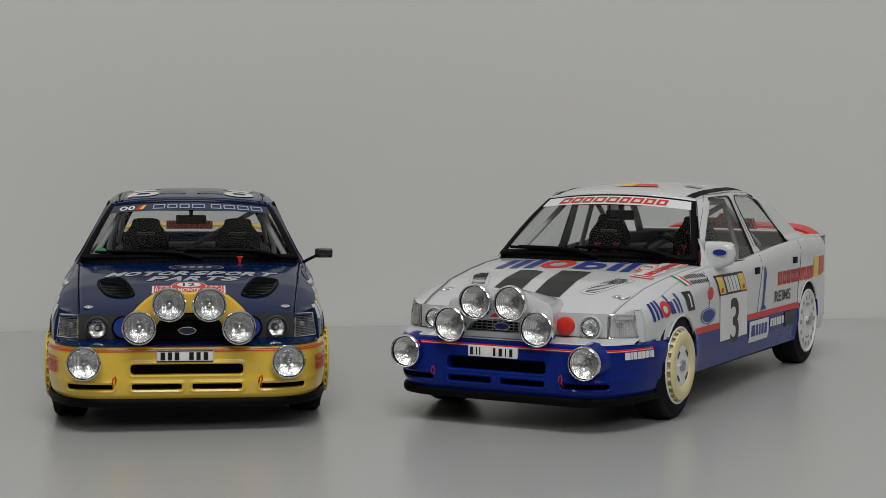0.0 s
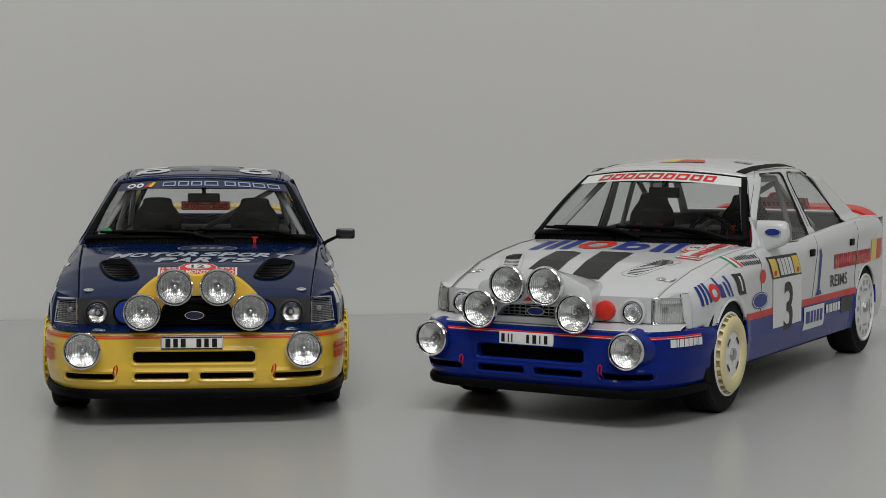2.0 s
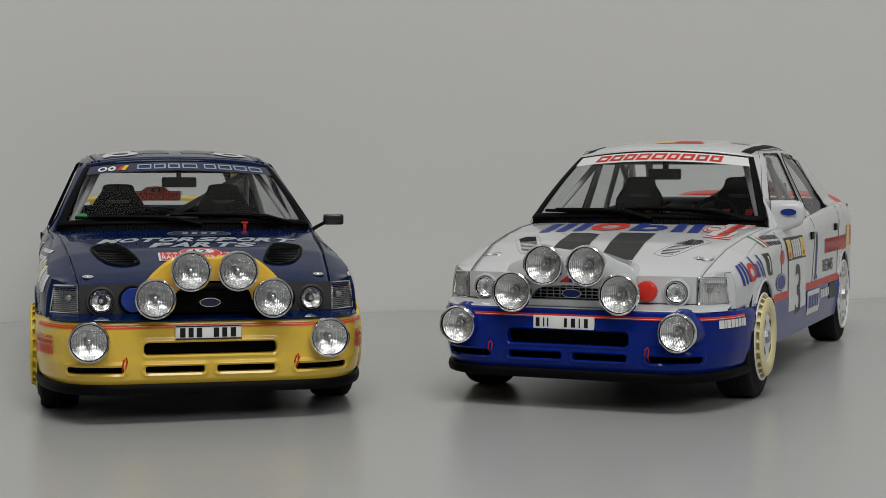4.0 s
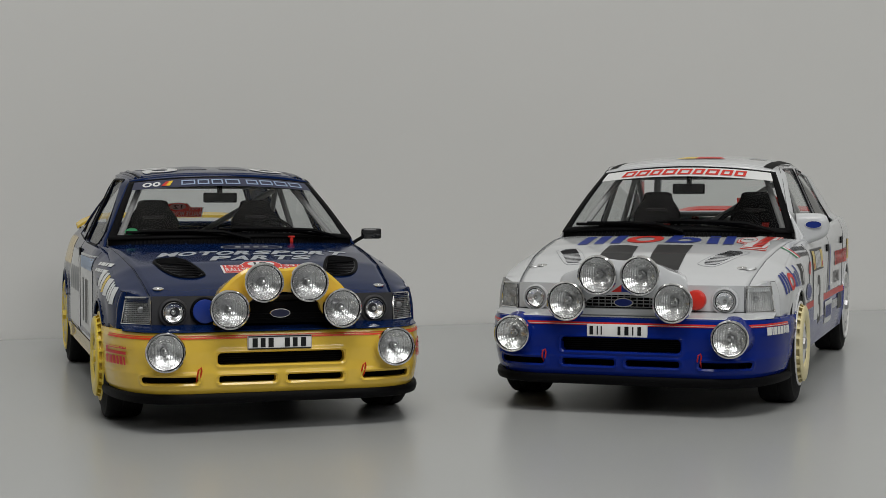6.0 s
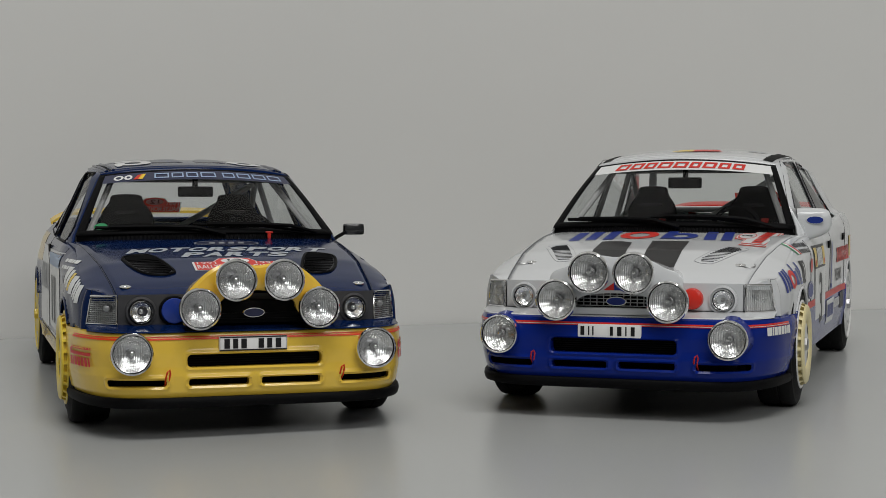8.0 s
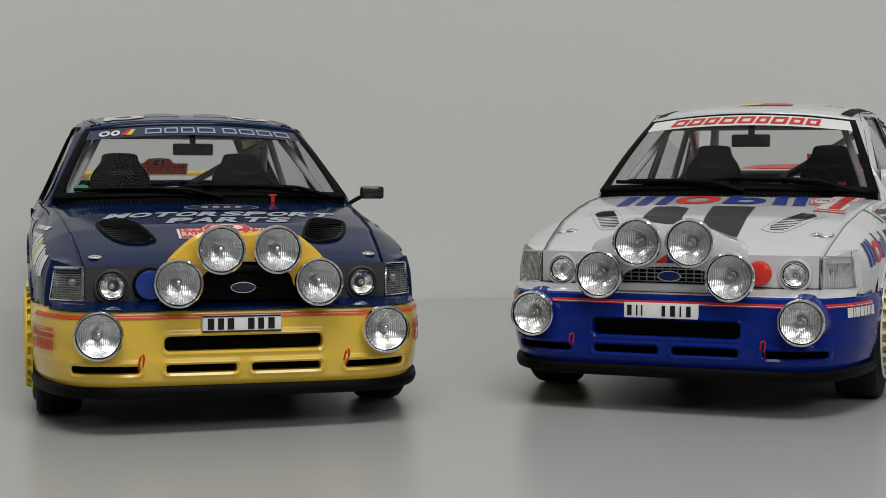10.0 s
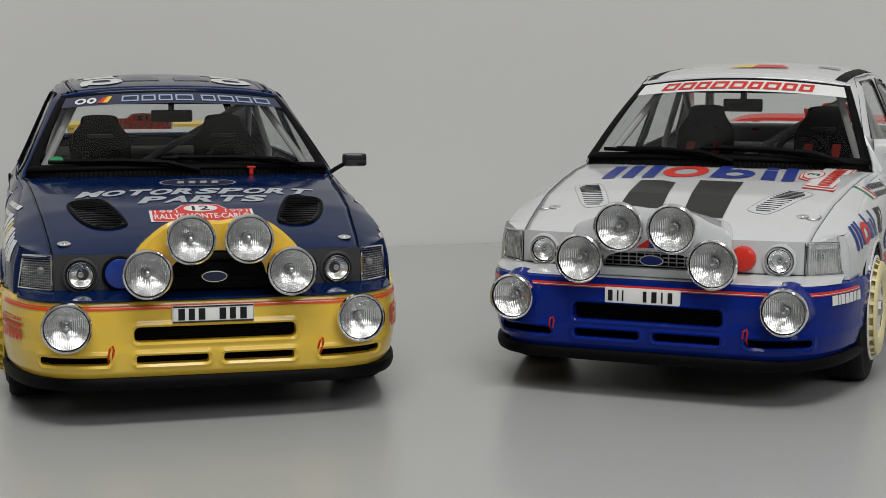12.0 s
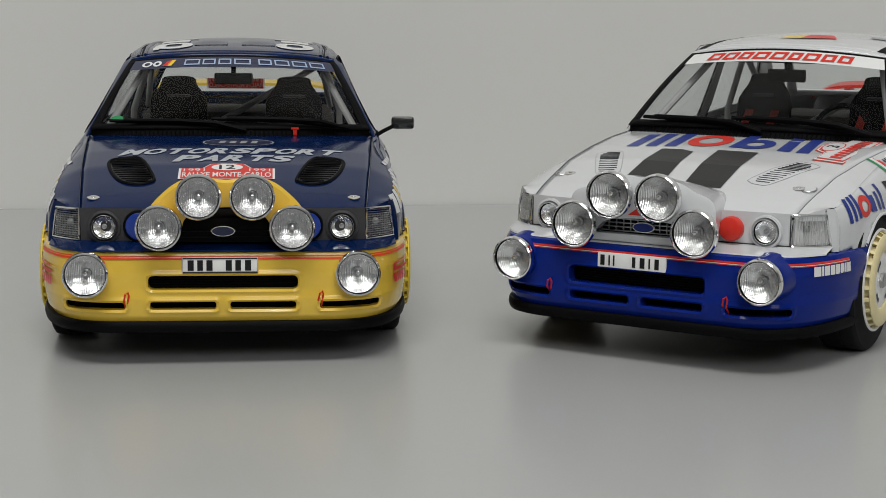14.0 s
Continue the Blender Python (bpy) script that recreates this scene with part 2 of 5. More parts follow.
def arches():
    return ((CAR["hub_front"] + 0.04, 0.288, 0.255), (CAR["hub_rear"], 0.312, 0.268))


def side_x(y, z):
    top = belt(y)
    x = half_width(y)
    shoulder = float(np.interp(y, [0.4, 0.8, 1.3, 1.6], [0.02, 0.055, 0.075, 0.045]))
    x -= shoulder * max(0.0, (z - (top - 0.11)) / 0.11) ** 2.2
    x -= CAR["draw_in"] * float(np.interp(y, [2.2, 3.2, 4.1], [0.0, 0.055, 0.075])) * max(0.0, (z - (top - 0.25)) / 0.25) ** 1.2
    x -= 0.03 * max(0.0, (0.30 - z) / 0.12)
    for hy, hz, r in arches():
        d = math.hypot(y - hy, z - hz)
        x += 0.012 * max(0.0, 1 - abs(d - r) / 0.06)
    return x


def glass_x(z):
    return 0.700 - (z - 0.80) * 0.446


PLAN = [(0, 0.118), (0.15, 0.118), (0.30, 0.12), (0.45, 0.125), (0.54, 0.145), (0.60, 0.175), (0.657, 0.235), (0.703, 0.32), (0.738, 0.42), (0.760, 0.53), (0.769, 0.60), (0.774, 0.68)]
RAW, PLAN = PLAN, []
for k in range(len(RAW) - 1):
    p0, p1, p2, p3 = (Vector(RAW[min(max(k + d, 0), len(RAW) - 1)]) for d in (-1, 0, 1, 2))
    for t in (0, 0.25, 0.5, 0.75):
        PLAN.append(tuple(0.5 * (2 * p1 + (p2 - p0) * t + (2 * p0 - 5 * p1 + 4 * p2 - p3) * t**2 + (3 * p1 - p0 - 3 * p2 + p3) * t**3)))
PLAN.append(RAW[-1])
PL = [0.0]
for a, b in zip(PLAN, PLAN[1:]):
    PL.append(PL[-1] + math.hypot(b[0] - a[0], b[1] - a[1]))


def plan(s, out=0.0):
    """Point of the bumper's outline at the length s from its middle, pushed outwards."""
    k = abs(s)
    x, y = float(np.interp(k, PL, [p[0] for p in PLAN])), float(np.interp(k, PL, [p[1] for p in PLAN]))
    h = 0.03
    xa, ya = float(np.interp(k - h, PL, [p[0] for p in PLAN])), float(np.interp(k - h, PL, [p[1] for p in PLAN]))
    xb, yb = float(np.interp(k + h, PL, [p[0] for p in PLAN])), float(np.interp(k + h, PL, [p[1] for p in PLAN]))
    if k < h:
        xa, ya = -xb, yb
    d = Vector((xb - xa, yb - ya)).normalized()
    x, y = x + d.y * out, y - d.x * out
    return (math.copysign(x, s) if s else 0.0, y)


UPPER = [(0, 0.262), (0.30, 0.27), (0.48, 0.288), (0.57, 0.302), (0.60, 0.318), (0.65, 0.365), (0.69, 0.412), (0.706, 0.44)]


def upper_y(x):
    return float(np.interp(abs(x), [p[0] for p in UPPER], [p[1] for p in UPPER]))


def screen(u, v, out=0.0):
    a = (0.658 * u, 1.478 - 0.13 * (1 - u * u), 0.818 + 0.014 * (1 - u * u))
    b = (0.500 * u, 1.872 - 0.08 * (1 - u * u), 1.140 + 0.035 * (1 - u * u))
    bow = 0.02 * 4 * v * (1 - v)
    return (lerp(a[0], b[0], v), lerp(a[1], b[1], v) - bow * 0.6 - out * 0.65, lerp(a[2], b[2], v) + bow * 0.6 + out * 0.75)


def roofward(y):
    """Draws the length of the roof on to the common one."""
    return y if y < 1.9 else 1.9 + (y - 1.9) * 1.44 / (CAR["roof_end"] - 1.9)


def roof_half(y):
    return float(np.interp(roofward(y), [1.8, 1.9, 2.2, 2.6, 3.0, 3.3], [0.492, 0.500, 0.515, 0.516, 0.498, 0.465])) - CAR["draw_in"] * 0.05 * max(0.0, y - 2.4)


def roof_point(u, y, out=0.0):
    y2 = y - float(np.interp(y, [1.89, 2.3], [0.08, 0.0])) * (1 - u * u)
    zc = float(np.interp(roofward(y), [1.82, 1.9, 2.0, 2.2, 2.5, 2.8, 3.0, 3.28], [1.166, 1.182, 1.198, 1.218, 1.232, 1.234, 1.227, 1.195]))
    drop = float(np.interp(y, [1.89, 2.3], [0.040, 0.052]))
    zc += 0.010
    return (roof_half(y) * u, y2, zc - drop * u * u * (0.6 + 0.4 * u**4) + out)


# ---- room ----
def structure(name, lo, hi, mat, label, category):
    return tagged(part(name, box([c / U for c in lo], [c / U for c in hi], 0.02), mat, None, raw=True, smooth=False), label, category, kind="structure")


WY = 5.12 * U
CAR["shear"], CAR["dz"] = 0.0, 0.0


def desk_z(x, y):
    """The desk's top falls a little towards the front and the west."""
    return -0.00266 + 0.0085 * x + 0.00785 * y


desk = structure("desk", (-0.95, -0.62, -0.03), (1.15, WY - 0.0005, 0.0), DESK, "light grey laminate desk with a satin sheen", "desk")
for vert in desk.data.vertices:
    vert.co.z += desk_z(vert.co.x, vert.co.y)
structure("wall_north", (-2.0, WY, -0.76), (2.2, WY + 0.08, 1.75), WALL, "plain pale grey painted wall behind the desk", "wall")
# Unseen walls, floor and ceiling, added for bounced light and reflections.
structure("unseen_wall_south", (-2.0, -2.4, -0.76), (2.2, -2.32, 1.75), ROOM, "unseen plain wall, added to close the room and bounce light", "wall")
structure("unseen_wall_west", (-2.08, -2.4, -0.76), (-2.0, WY + 0.08, 1.75), ROOM, "unseen plain wall, added to close the room and bounce light", "wall")
structure("unseen_wall_east", (2.2, -2.4, -0.76), (2.28, WY + 0.08, 1.75), ROOM, "unseen plain wall, added to close the room and bounce light", "wall")
structure("floor", (-2.0, -2.32, -0.80), (2.2, WY, -0.76), ROOM, "unseen plain floor, added to close the room and bounce light", "floor")
structure("ceiling", (-2.0, -2.32, 1.75), (2.2, WY, 1.80), WALL, "unseen plain pale ceiling, added over the desk to bounce light", "ceiling")


# ---- parts of a car ----
def lamp(name, centre, r, parent, label, depth=0.10, shell=None):
    x, y, z = centre
    ob = part(name, lathe([(0.002, depth), (r * 0.35, depth), (r * 0.75, depth * 0.75), (r * 1.0, depth * 0.3), (r * 1.03, 0.012)], centre, 48), shell or BLACK, parent, label)
    part("reflector", lathe([(0.004, depth * 0.62), (r * 0.16, depth * 0.60), (r * 0.3, depth * 0.55), (r * 0.45, depth * 0.48), (r * 0.6, depth * 0.38), (r * 0.75, depth * 0.25), (r * 0.86, depth * 0.12), (r * 0.93, 0.006)], centre, 56), SILVER, ob, "bright fluted reflector")
    part("bezel", lathe([(r * 0.91, 0.004), (r * 0.925, -0.005), (r * 0.965, -0.010), (r * 1.02, -0.005), (r * 1.04, 0.008), (r * 1.045, 0.016), (r * 1.0, 0.022)], centre, 56), CHROME, ob, "polished chrome ring")
    part("gasket", lathe([(r * 0.915, -0.0045), (r * 0.91, 0.001), (r * 0.895, 0.002), (r * 0.895, 0.008)], centre, 48), BLACK, ob)
    bulb = part("bulb", cap([(0.002, depth * 0.10), (r * 0.085, depth * 0.12), (r * 0.10, depth * 0.2), (r * 0.10, depth * 0.6)], (x, y, z + r * 0.03), 18), CHROME, ob, "chrome bulb shield")
    part("bulb_ring", lathe([(r * 0.105, depth * 0.40), (r * 0.20, depth * 0.36), (r * 0.22, depth * 0.44), (r * 0.20, depth * 0.55)], (x, y, z + r * 0.03), 24), STEEL, bulb)
    lens = part("lens", lathe([(0.002, -0.016), (r * 0.3, -0.0145), (r * 0.6, -0.010), (r * 0.85, -0.003), (r * 0.92, 0.003)], centre, 48), CLEAR, ob, "fluted clear glass lens")
    lens.visible_shadow = False
    return ob


def wheel(parent, x, hub, side, cover, rim_mat, label, k=1.0):
    """A tyre on its rim, standing on the desk; side is +1 or -1, x the rim's outer face. A front one carries a turbine drum."""
    y, hz = hub
    R = TYRE
    c = (0, y, hz)
    w = 0.20

    def turned(profile, n=56):
        return lathe([(r * (k if r < 0.226 else 1.0), side * (x - d)) for r, d in profile], c, n, "x")

    ob = part("wheel", turned([(0.205, 0.02), (0.205, w - 0.02)]), BLACK, parent, label)
    part("tyre", turned([(0.218, 0.012), (0.225 * k + 0.003, 0.002), (0.240, 0.004), (0.258, 0.016), (R - 0.014, 0.016), (R - 0.004, 0.024), (R, 0.036), (R, 0.08), (R - 0.004, 0.083), (R - 0.004, 0.089), (R, 0.092), (R, w - 0.03), (R - 0.011, w - 0.012), (0.25, w), (0.212, w - 0.012)]), RUBBER, ob, "black slick tyre")
    part("rim", turned([(0.218, 0.014), (0.224, 0.006), (0.222, -0.002), (0.214, -0.004), (0.206, 0.002), (0.200, 0.02), (0.19, 0.04)]), rim_mat, ob)
    if cover:
        for n in range(24):
            a = 2 * math.pi * n / 24
            ca, sa = math.cos(a), math.sin(a)
            cb, sb = math.cos(a + 0.07), math.sin(a + 0.07)
            o, i, q = 0.214 * k, 0.180 * k, 0.196 * k
            pts = [(o * ca, o * sa, 0.012), (o * cb, o * sb, 0.012), (q * cb, q * sb, -0.023), (q * ca, q * sa, -0.023), (i * ca, i * sa, 0.012), (i * ca, i * sa, -0.023)]
            v = [(side * (x - d), y + p, hz + t) for p, t, d in pts]
            part("fin", (v, [(0, 1, 2, 3), (0, 3, 5, 4), (1, 4, 5, 2), (0, 4, 1), (3, 2, 5)]), cover, ob, smooth=False)
        part("drum", turned([(0.186, 0.03), (0.180, -0.018)]), cover, ob)
        part("cooling_fan", turned([(0.180, -0.016), (0.198, -0.018), (0.199, -0.023), (0.190, -0.029), (0.155, -0.031), (0.135, -0.028), (0.122, -0.021), (0.118, -0.010)]), cover, ob, "turbine cooling drum with fins behind its disc")
        part("centre_disc", cap([(0.120 * k, side * (x + 0.014)), (0.100 * k, side * (x + 0.020)), (0.06, side * (x + 0.016)), (0.035, side * (x + 0.010)), (0.002, side * (x + 0.010))], c, 40, "x"), RIMWHITE if cover is CREAM else rim_mat, ob)
        for n in range(4):
            a0 = math.pi / 4 + n * math.pi / 2
            g = grid(lambda u, v: (side * (x + 0.0205), y + v * math.cos(a0 + u), hz + v * math.sin(a0 + u)), steps(-0.28, 0.28, 6), [0.086 * k, 0.104 * k])
            part("slot", g, GREYPANEL, ob)
        nut = x + 0.010
    else:
        part("centre_disc", cap([(0.206, side * (x - 0.012)), (0.190, side * (x - 0.004)), (0.13, side * (x - 0.001)), (0.10, side * (x - 0.012)), (0.06, side * (x - 0.004)), (0.002, side * (x - 0.004))], c, 48, "x"), rim_mat, ob)
        for n in range(14):
            a0 = 2 * math.pi * n / 14
            g = grid(lambda u, v: (side * (x + 0.0005), y + v * math.cos(a0 + u), hz + v * math.sin(a0 + u)), steps(-0.09, 0.09, 3), [0.150, 0.184])
            part("slot", g, GREYDECAL, ob)
        for n in range(4):
            a0 = 2 * math.pi * n / 4
            g = grid(lambda u, v: (side * (x + 0.0005), y + v * math.cos(a0 + u), hz + v * math.sin(a0 + u)), steps(-0.4, 0.4, 6), [0.112, 0.126])
            part("slot", g, GREYDECAL, ob)
        nut = x - 0.004
    part("hub_nut", cap([(0.035, side * nut), (0.034, side * (nut + 0.018)), (0.026, side * (nut + 0.022)), (0.002, side * (nut + 0.022))], c, 6, "x"), RIMYELLOW if rim_mat is RIMYELLOW else STEEL, ob, smooth=False)
    return ob


def side_glass(y, z):
    """The cabin's side: leans in towards the roof, turns in at the windscreen and rolls on to the roof's edge."""
    x = glass_x(z)
    v = min(1.1, max(0.0, (z - 0.818) / 0.322))
    ahead = (y - lerp(1.478, 1.872, v)) / 0.16
    if ahead < 1:
        k = 1 - max(0.0, ahead)
        x = lerp(x, screen(1.0, v)[0], k * k)
    x -= CAR["draw_in"] * 0.11 * max(0.0, y - lerp(2.9, 2.35, min(1.0, max(0.0, (z - 0.82) / 0.33))))
    edge = roof_point(1.0, min(max(y, 1.89), CAR["roof_end"]))
    k = (z - (edge[2] - 0.03)) / 0.03
    if k > 0:
        x = lerp(x, min(x, edge[0]), min(1.0, k) ** 1.6)
    return x


def rounded(quad, r, n=7):
    """Outline of a four-cornered opening with rounded corners."""
    pts = [Vector(p) for p in quad]
    out = []
    for k in range(4):
        p, a, b = pts[k], (pts[k - 1] - pts[k]).normalized(), (pts[(k + 1) % 4] - pts[k]).normalized()
        half = math.acos(max(-1.0, min(1.0, a.dot(b)))) / 2
        d = min(r / math.tan(half), 0.45 * min((pts[k - 1] - p).length, (pts[(k + 1) % 4] - p).length))
        for t in steps(0, 1, n):
            out.append(p + a * d * (1 - t) ** 2 + b * d * t * t)
    return out


def outline_gap(p, ring):
    """Signed distance of p from a closed outline, negative inside."""
    best, inside = 9.0, False
    for a, b in zip(ring, ring[1:] + ring[:1]):
        ab = b - a
        best = min(best, (p - a - ab * max(0.0, min(1.0, (p - a).dot(ab) / max(1e-12, ab.dot(ab))))).length)
        if (a.y > p.y) != (b.y > p.y) and p.x < (b.x - a.x) * (p.y - a.y) / (b.y - a.y) + a.x:
            inside = not inside
    return -best if inside else best


def cabin_side(rings):
    """One sheet from the waistline to the roof with the windows cut out of it."""
    nu, nv = 90, 26
    tail_y, roof_end = CAR["tail_y"], CAR["roof_end"]
    flat = []
    for i in range(nu + 1):
        lo, hi = lerp(1.455, tail_y - 0.02, i / nu), lerp(1.89, roof_end, i / nu)
        for j in range(nv + 1):
            p = Vector((lerp(lo, hi, j / nv), lerp(belt(lo) - 0.004, roof_point(1.0, hi)[2], j / nv)))
            flat.append((p, min(outline_gap(p, r) for r in rings), j / nv))
    verts, faces, known = [], [], {}

    def corner(p, v):
        key = (round(p.x, 6), round(p.y, 6))
        if key not in known:
            x = side_glass(p.x, p.y)
            known[key] = len(verts)
            verts.append((lerp(side_x(p.x, belt(p.x)), x, min(1.0, v / 0.1)), p.x, p.y))
        return known[key]
    m = nv + 1
    for i in range(nu):
        for j in range(nv):
            cell = [flat[k] for k in (i * m + j, (i + 1) * m + j, (i + 1) * m + j + 1, i * m + j + 1)]
            face = []
            for (p, d, v), (q, e, w) in zip(cell, cell[1:] + cell[:1]):
                if d >= 0:
                    face.append(corner(p, v))
                if (d >= 0) != (e >= 0):
                    face.append(corner(p.lerp(q, d / (d - e)), lerp(v, w, d / (d - e))))
            face = list(dict.fromkeys(face))
            if len(face) > 2:
                faces.append(tuple(face))
    return verts, faces


def window_pane(ring):
    """Glass fanned from the middle of its opening, set a little behind the frame."""
    c = sum(ring, Vector((0, 0))) / len(ring)
    loops = [[c + (p - c) * k for p in ring] for k in (1.02, 0.7, 0.35)]
    n = len(ring)
    verts = [(side_glass(p.x, p.y) - 0.007, p.x, p.y) for loop in loops for p in loop] + [(side_glass(c.x, c.y) - 0.007, c.x, c.y)]
    faces = [(k * n + i, k * n + (i + 1) % n, (k + 1) * n + (i + 1) % n, (k + 1) * n + i) for k in range(2) for i in range(n)]
    return verts, faces + [(2 * n + i, 2 * n + (i + 1) % n, 3 * n) for i in range(n)]


def side_shell():
    ys = sorted(set([round(0.40 + 0.03 * i, 3) for i in range(int((CAR["end"] - 0.40) / 0.03) + 1)] + [0.58]))
    vs = steps(0, 1, 30)

    def f(y, v):
        z = lerp(0.19, belt(y), v)
        return (side_x(y, z), y, z)
    verts, faces = grid(f, ys, vs)
    keep = []
    for q in faces:
        cy = sum(verts[i][1] for i in q) / 4
        cz = sum(verts[i][2] for i in q) / 4
        if any(math.hypot(cy - hy, cz - hz) < r for hy, hz, r in arches()):
            continue
        if cy < 0.575 and cz < 0.43:
            continue
        if cy < 0.43 and cz < 0.578:
            continue
        if cy < 1.0 and cz < 0.20 or (cy < 0.48 and cz < 0.3):
            continue
        keep.append(q)
    verts = [list(v) for v in verts]
    used = {i for q in keep for i in q}
    for i in used:
        x, y, z = verts[i]
        for hy, hz, r in arches():
            d = math.hypot(y - hy, z - hz)
            if d < r + 0.012 and d > 1e-6:
                k = r / d if d < r else 1
                verts[i] = [x, hy + (y - hy) * k, hz + (z - hz) * k]
    return [tuple(v) for v in verts], keep


def tuck(s, z):
    """How far the lower corners draw in."""
    return -CAR["tuck"] * max(0.0, min(1.0, (0.36 - z) / 0.2)) * max(0.0, min(1.0, (abs(s) - 0.45) / 0.2))


def slot_edge(s, z, slots):
    """Distance from the edge of the nearest rounded slot, negative inside, with the way out."""
    best = (9.0, 0.0, 0.0)
    for a, b, z0, z1, r in slots:
        cx, cz, hx, hz = (a + b) / 2, (z0 + z1) / 2, (b - a) / 2 - r, (z1 - z0) / 2 - r
        dx, dz = abs(s - cx) - hx, abs(z - cz) - hz
        sx, sz = math.copysign(1, s - cx), math.copysign(1, z - cz)
        if dx > 0 and dz > 0:
            n = math.hypot(dx, dz)
            d = (n - r, sx * dx / n, sz * dz / n)
        elif dx > dz:
            d = (dx - r, sx, 0.0)
        else:
            d = (dz - r, 0.0, sz)
        if d[0] < best[0]:
            best = d
    return best


def bumper_shell(slots):
    ss = steps(-PL[-1], PL[-1], 260)
    zs = [0.145, 0.150, 0.155, 0.162] + steps(0.17, 0.345, 32) + [0.352, 0.36, 0.37, 0.38, 0.39, 0.40, 0.408, 0.415, 0.42, 0.425, 0.432]
    tol = 0.0056
    verts, inside = [], []
    for s in ss:
        for z in zs:
            d, gx, gz = slot_edge(s, z, slots)
            s2, z2 = (s - gx * d, z - gz * d) if abs(d) < tol else (s, z)
            out = float(np.interp(z2, [0.145, 0.17, 0.20, 0.24, 0.28, 0.34, 0.40, 0.425, 0.432], [-0.018, -0.004, 0.0, 0.004, 0.0, 0.0, -0.004, -0.014, -0.03]))
            e = max(0.0, slot_edge(s2, z2, slots)[0])
            out += 0.007 * math.exp(-((e - 0.008) / 0.009) ** 2) - 0.004 * math.exp(-(e / 0.004) ** 2)
            x, y = plan(s2, out + tuck(s2, z2))
            verts.append((x, y, z2))
            inside.append(d)
    n = len(zs)
    bm = bmesh.new()
    vs = [bm.verts.new(v) for v in verts]
    for i in range(len(ss) - 1):
        for j in range(n - 1):
            q = (i * n + j, (i + 1) * n + j, (i + 1) * n + j + 1, i * n + j + 1)
            if slot_edge((ss[i] + ss[i + 1]) / 2, (zs[j] + zs[j + 1]) / 2, slots)[0] < 0:
                continue
            bm.faces.new([vs[k] for k in q])
    bmesh.ops.recalc_face_normals(bm, faces=bm.faces)
    rim = [e for e in bm.edges if len(e.link_faces) == 1 and all(0.18 < v.co.z < 0.342 for v in e.verts) and all(abs(v.co.x) < 0.68 for v in e.verts)]
    ext = bmesh.ops.extrude_edge_only(bm, edges=rim)
    for g in ext["geom"]:
        if isinstance(g, bmesh.types.BMVert):
            g.co.y += 0.05
    loose = [v for v in bm.verts if not v.link_faces]
    bmesh.ops.delete(bm, geom=loose, context="VERTS")
    bm.verts.index_update()
    out = [tuple(v.co) for v in bm.verts], [tuple(v.index for v in q.verts) for q in bm.faces]
    bm.free()
    return out


SLOTS = [(0.028, 0.29, 0.196, 0.228, 0.010), (-0.29, -0.028, 0.196, 0.228, 0.010), (0.385, 0.660, 0.196, 0.226, 0.014), (-0.660, -0.385, 0.196, 0.226, 0.014)]


def band(z0, z1, s0, s1, out, n=60):
    """A strip laid along the bumper."""
    def f(s, z):
        o = float(np.interp(z, [0.145, 0.17, 0.20, 0.24, 0.28, 0.34, 0.40, 0.425, 0.432], [-0.018, -0.004, 0.0, 0.004, 0.0, 0.0, -0.004, -0.014, -0.03]))
        x, y = plan(s, o + out)
        return (x, y, z)
    return grid(f, steps(s0, s1, n), [z0, (z0 + z1) / 2, z1])


def splitter_shell():
    prof = [(-0.05, 0.150), (0.000, 0.147), (0.007, 0.138), (0.009, 0.122), (0.004, 0.106), (-0.02, 0.100), (-0.14, 0.100)]

    def f(s, k):
        o, z = prof[int(k)]
        x, y = plan(s, o + tuck(s, z))
        return (x, y, z + 0.008 * max(0.0, (abs(s) - 0.75) / 0.4))
    return grid(f, steps(-PL[-1], PL[-1], 60), range(len(prof)))


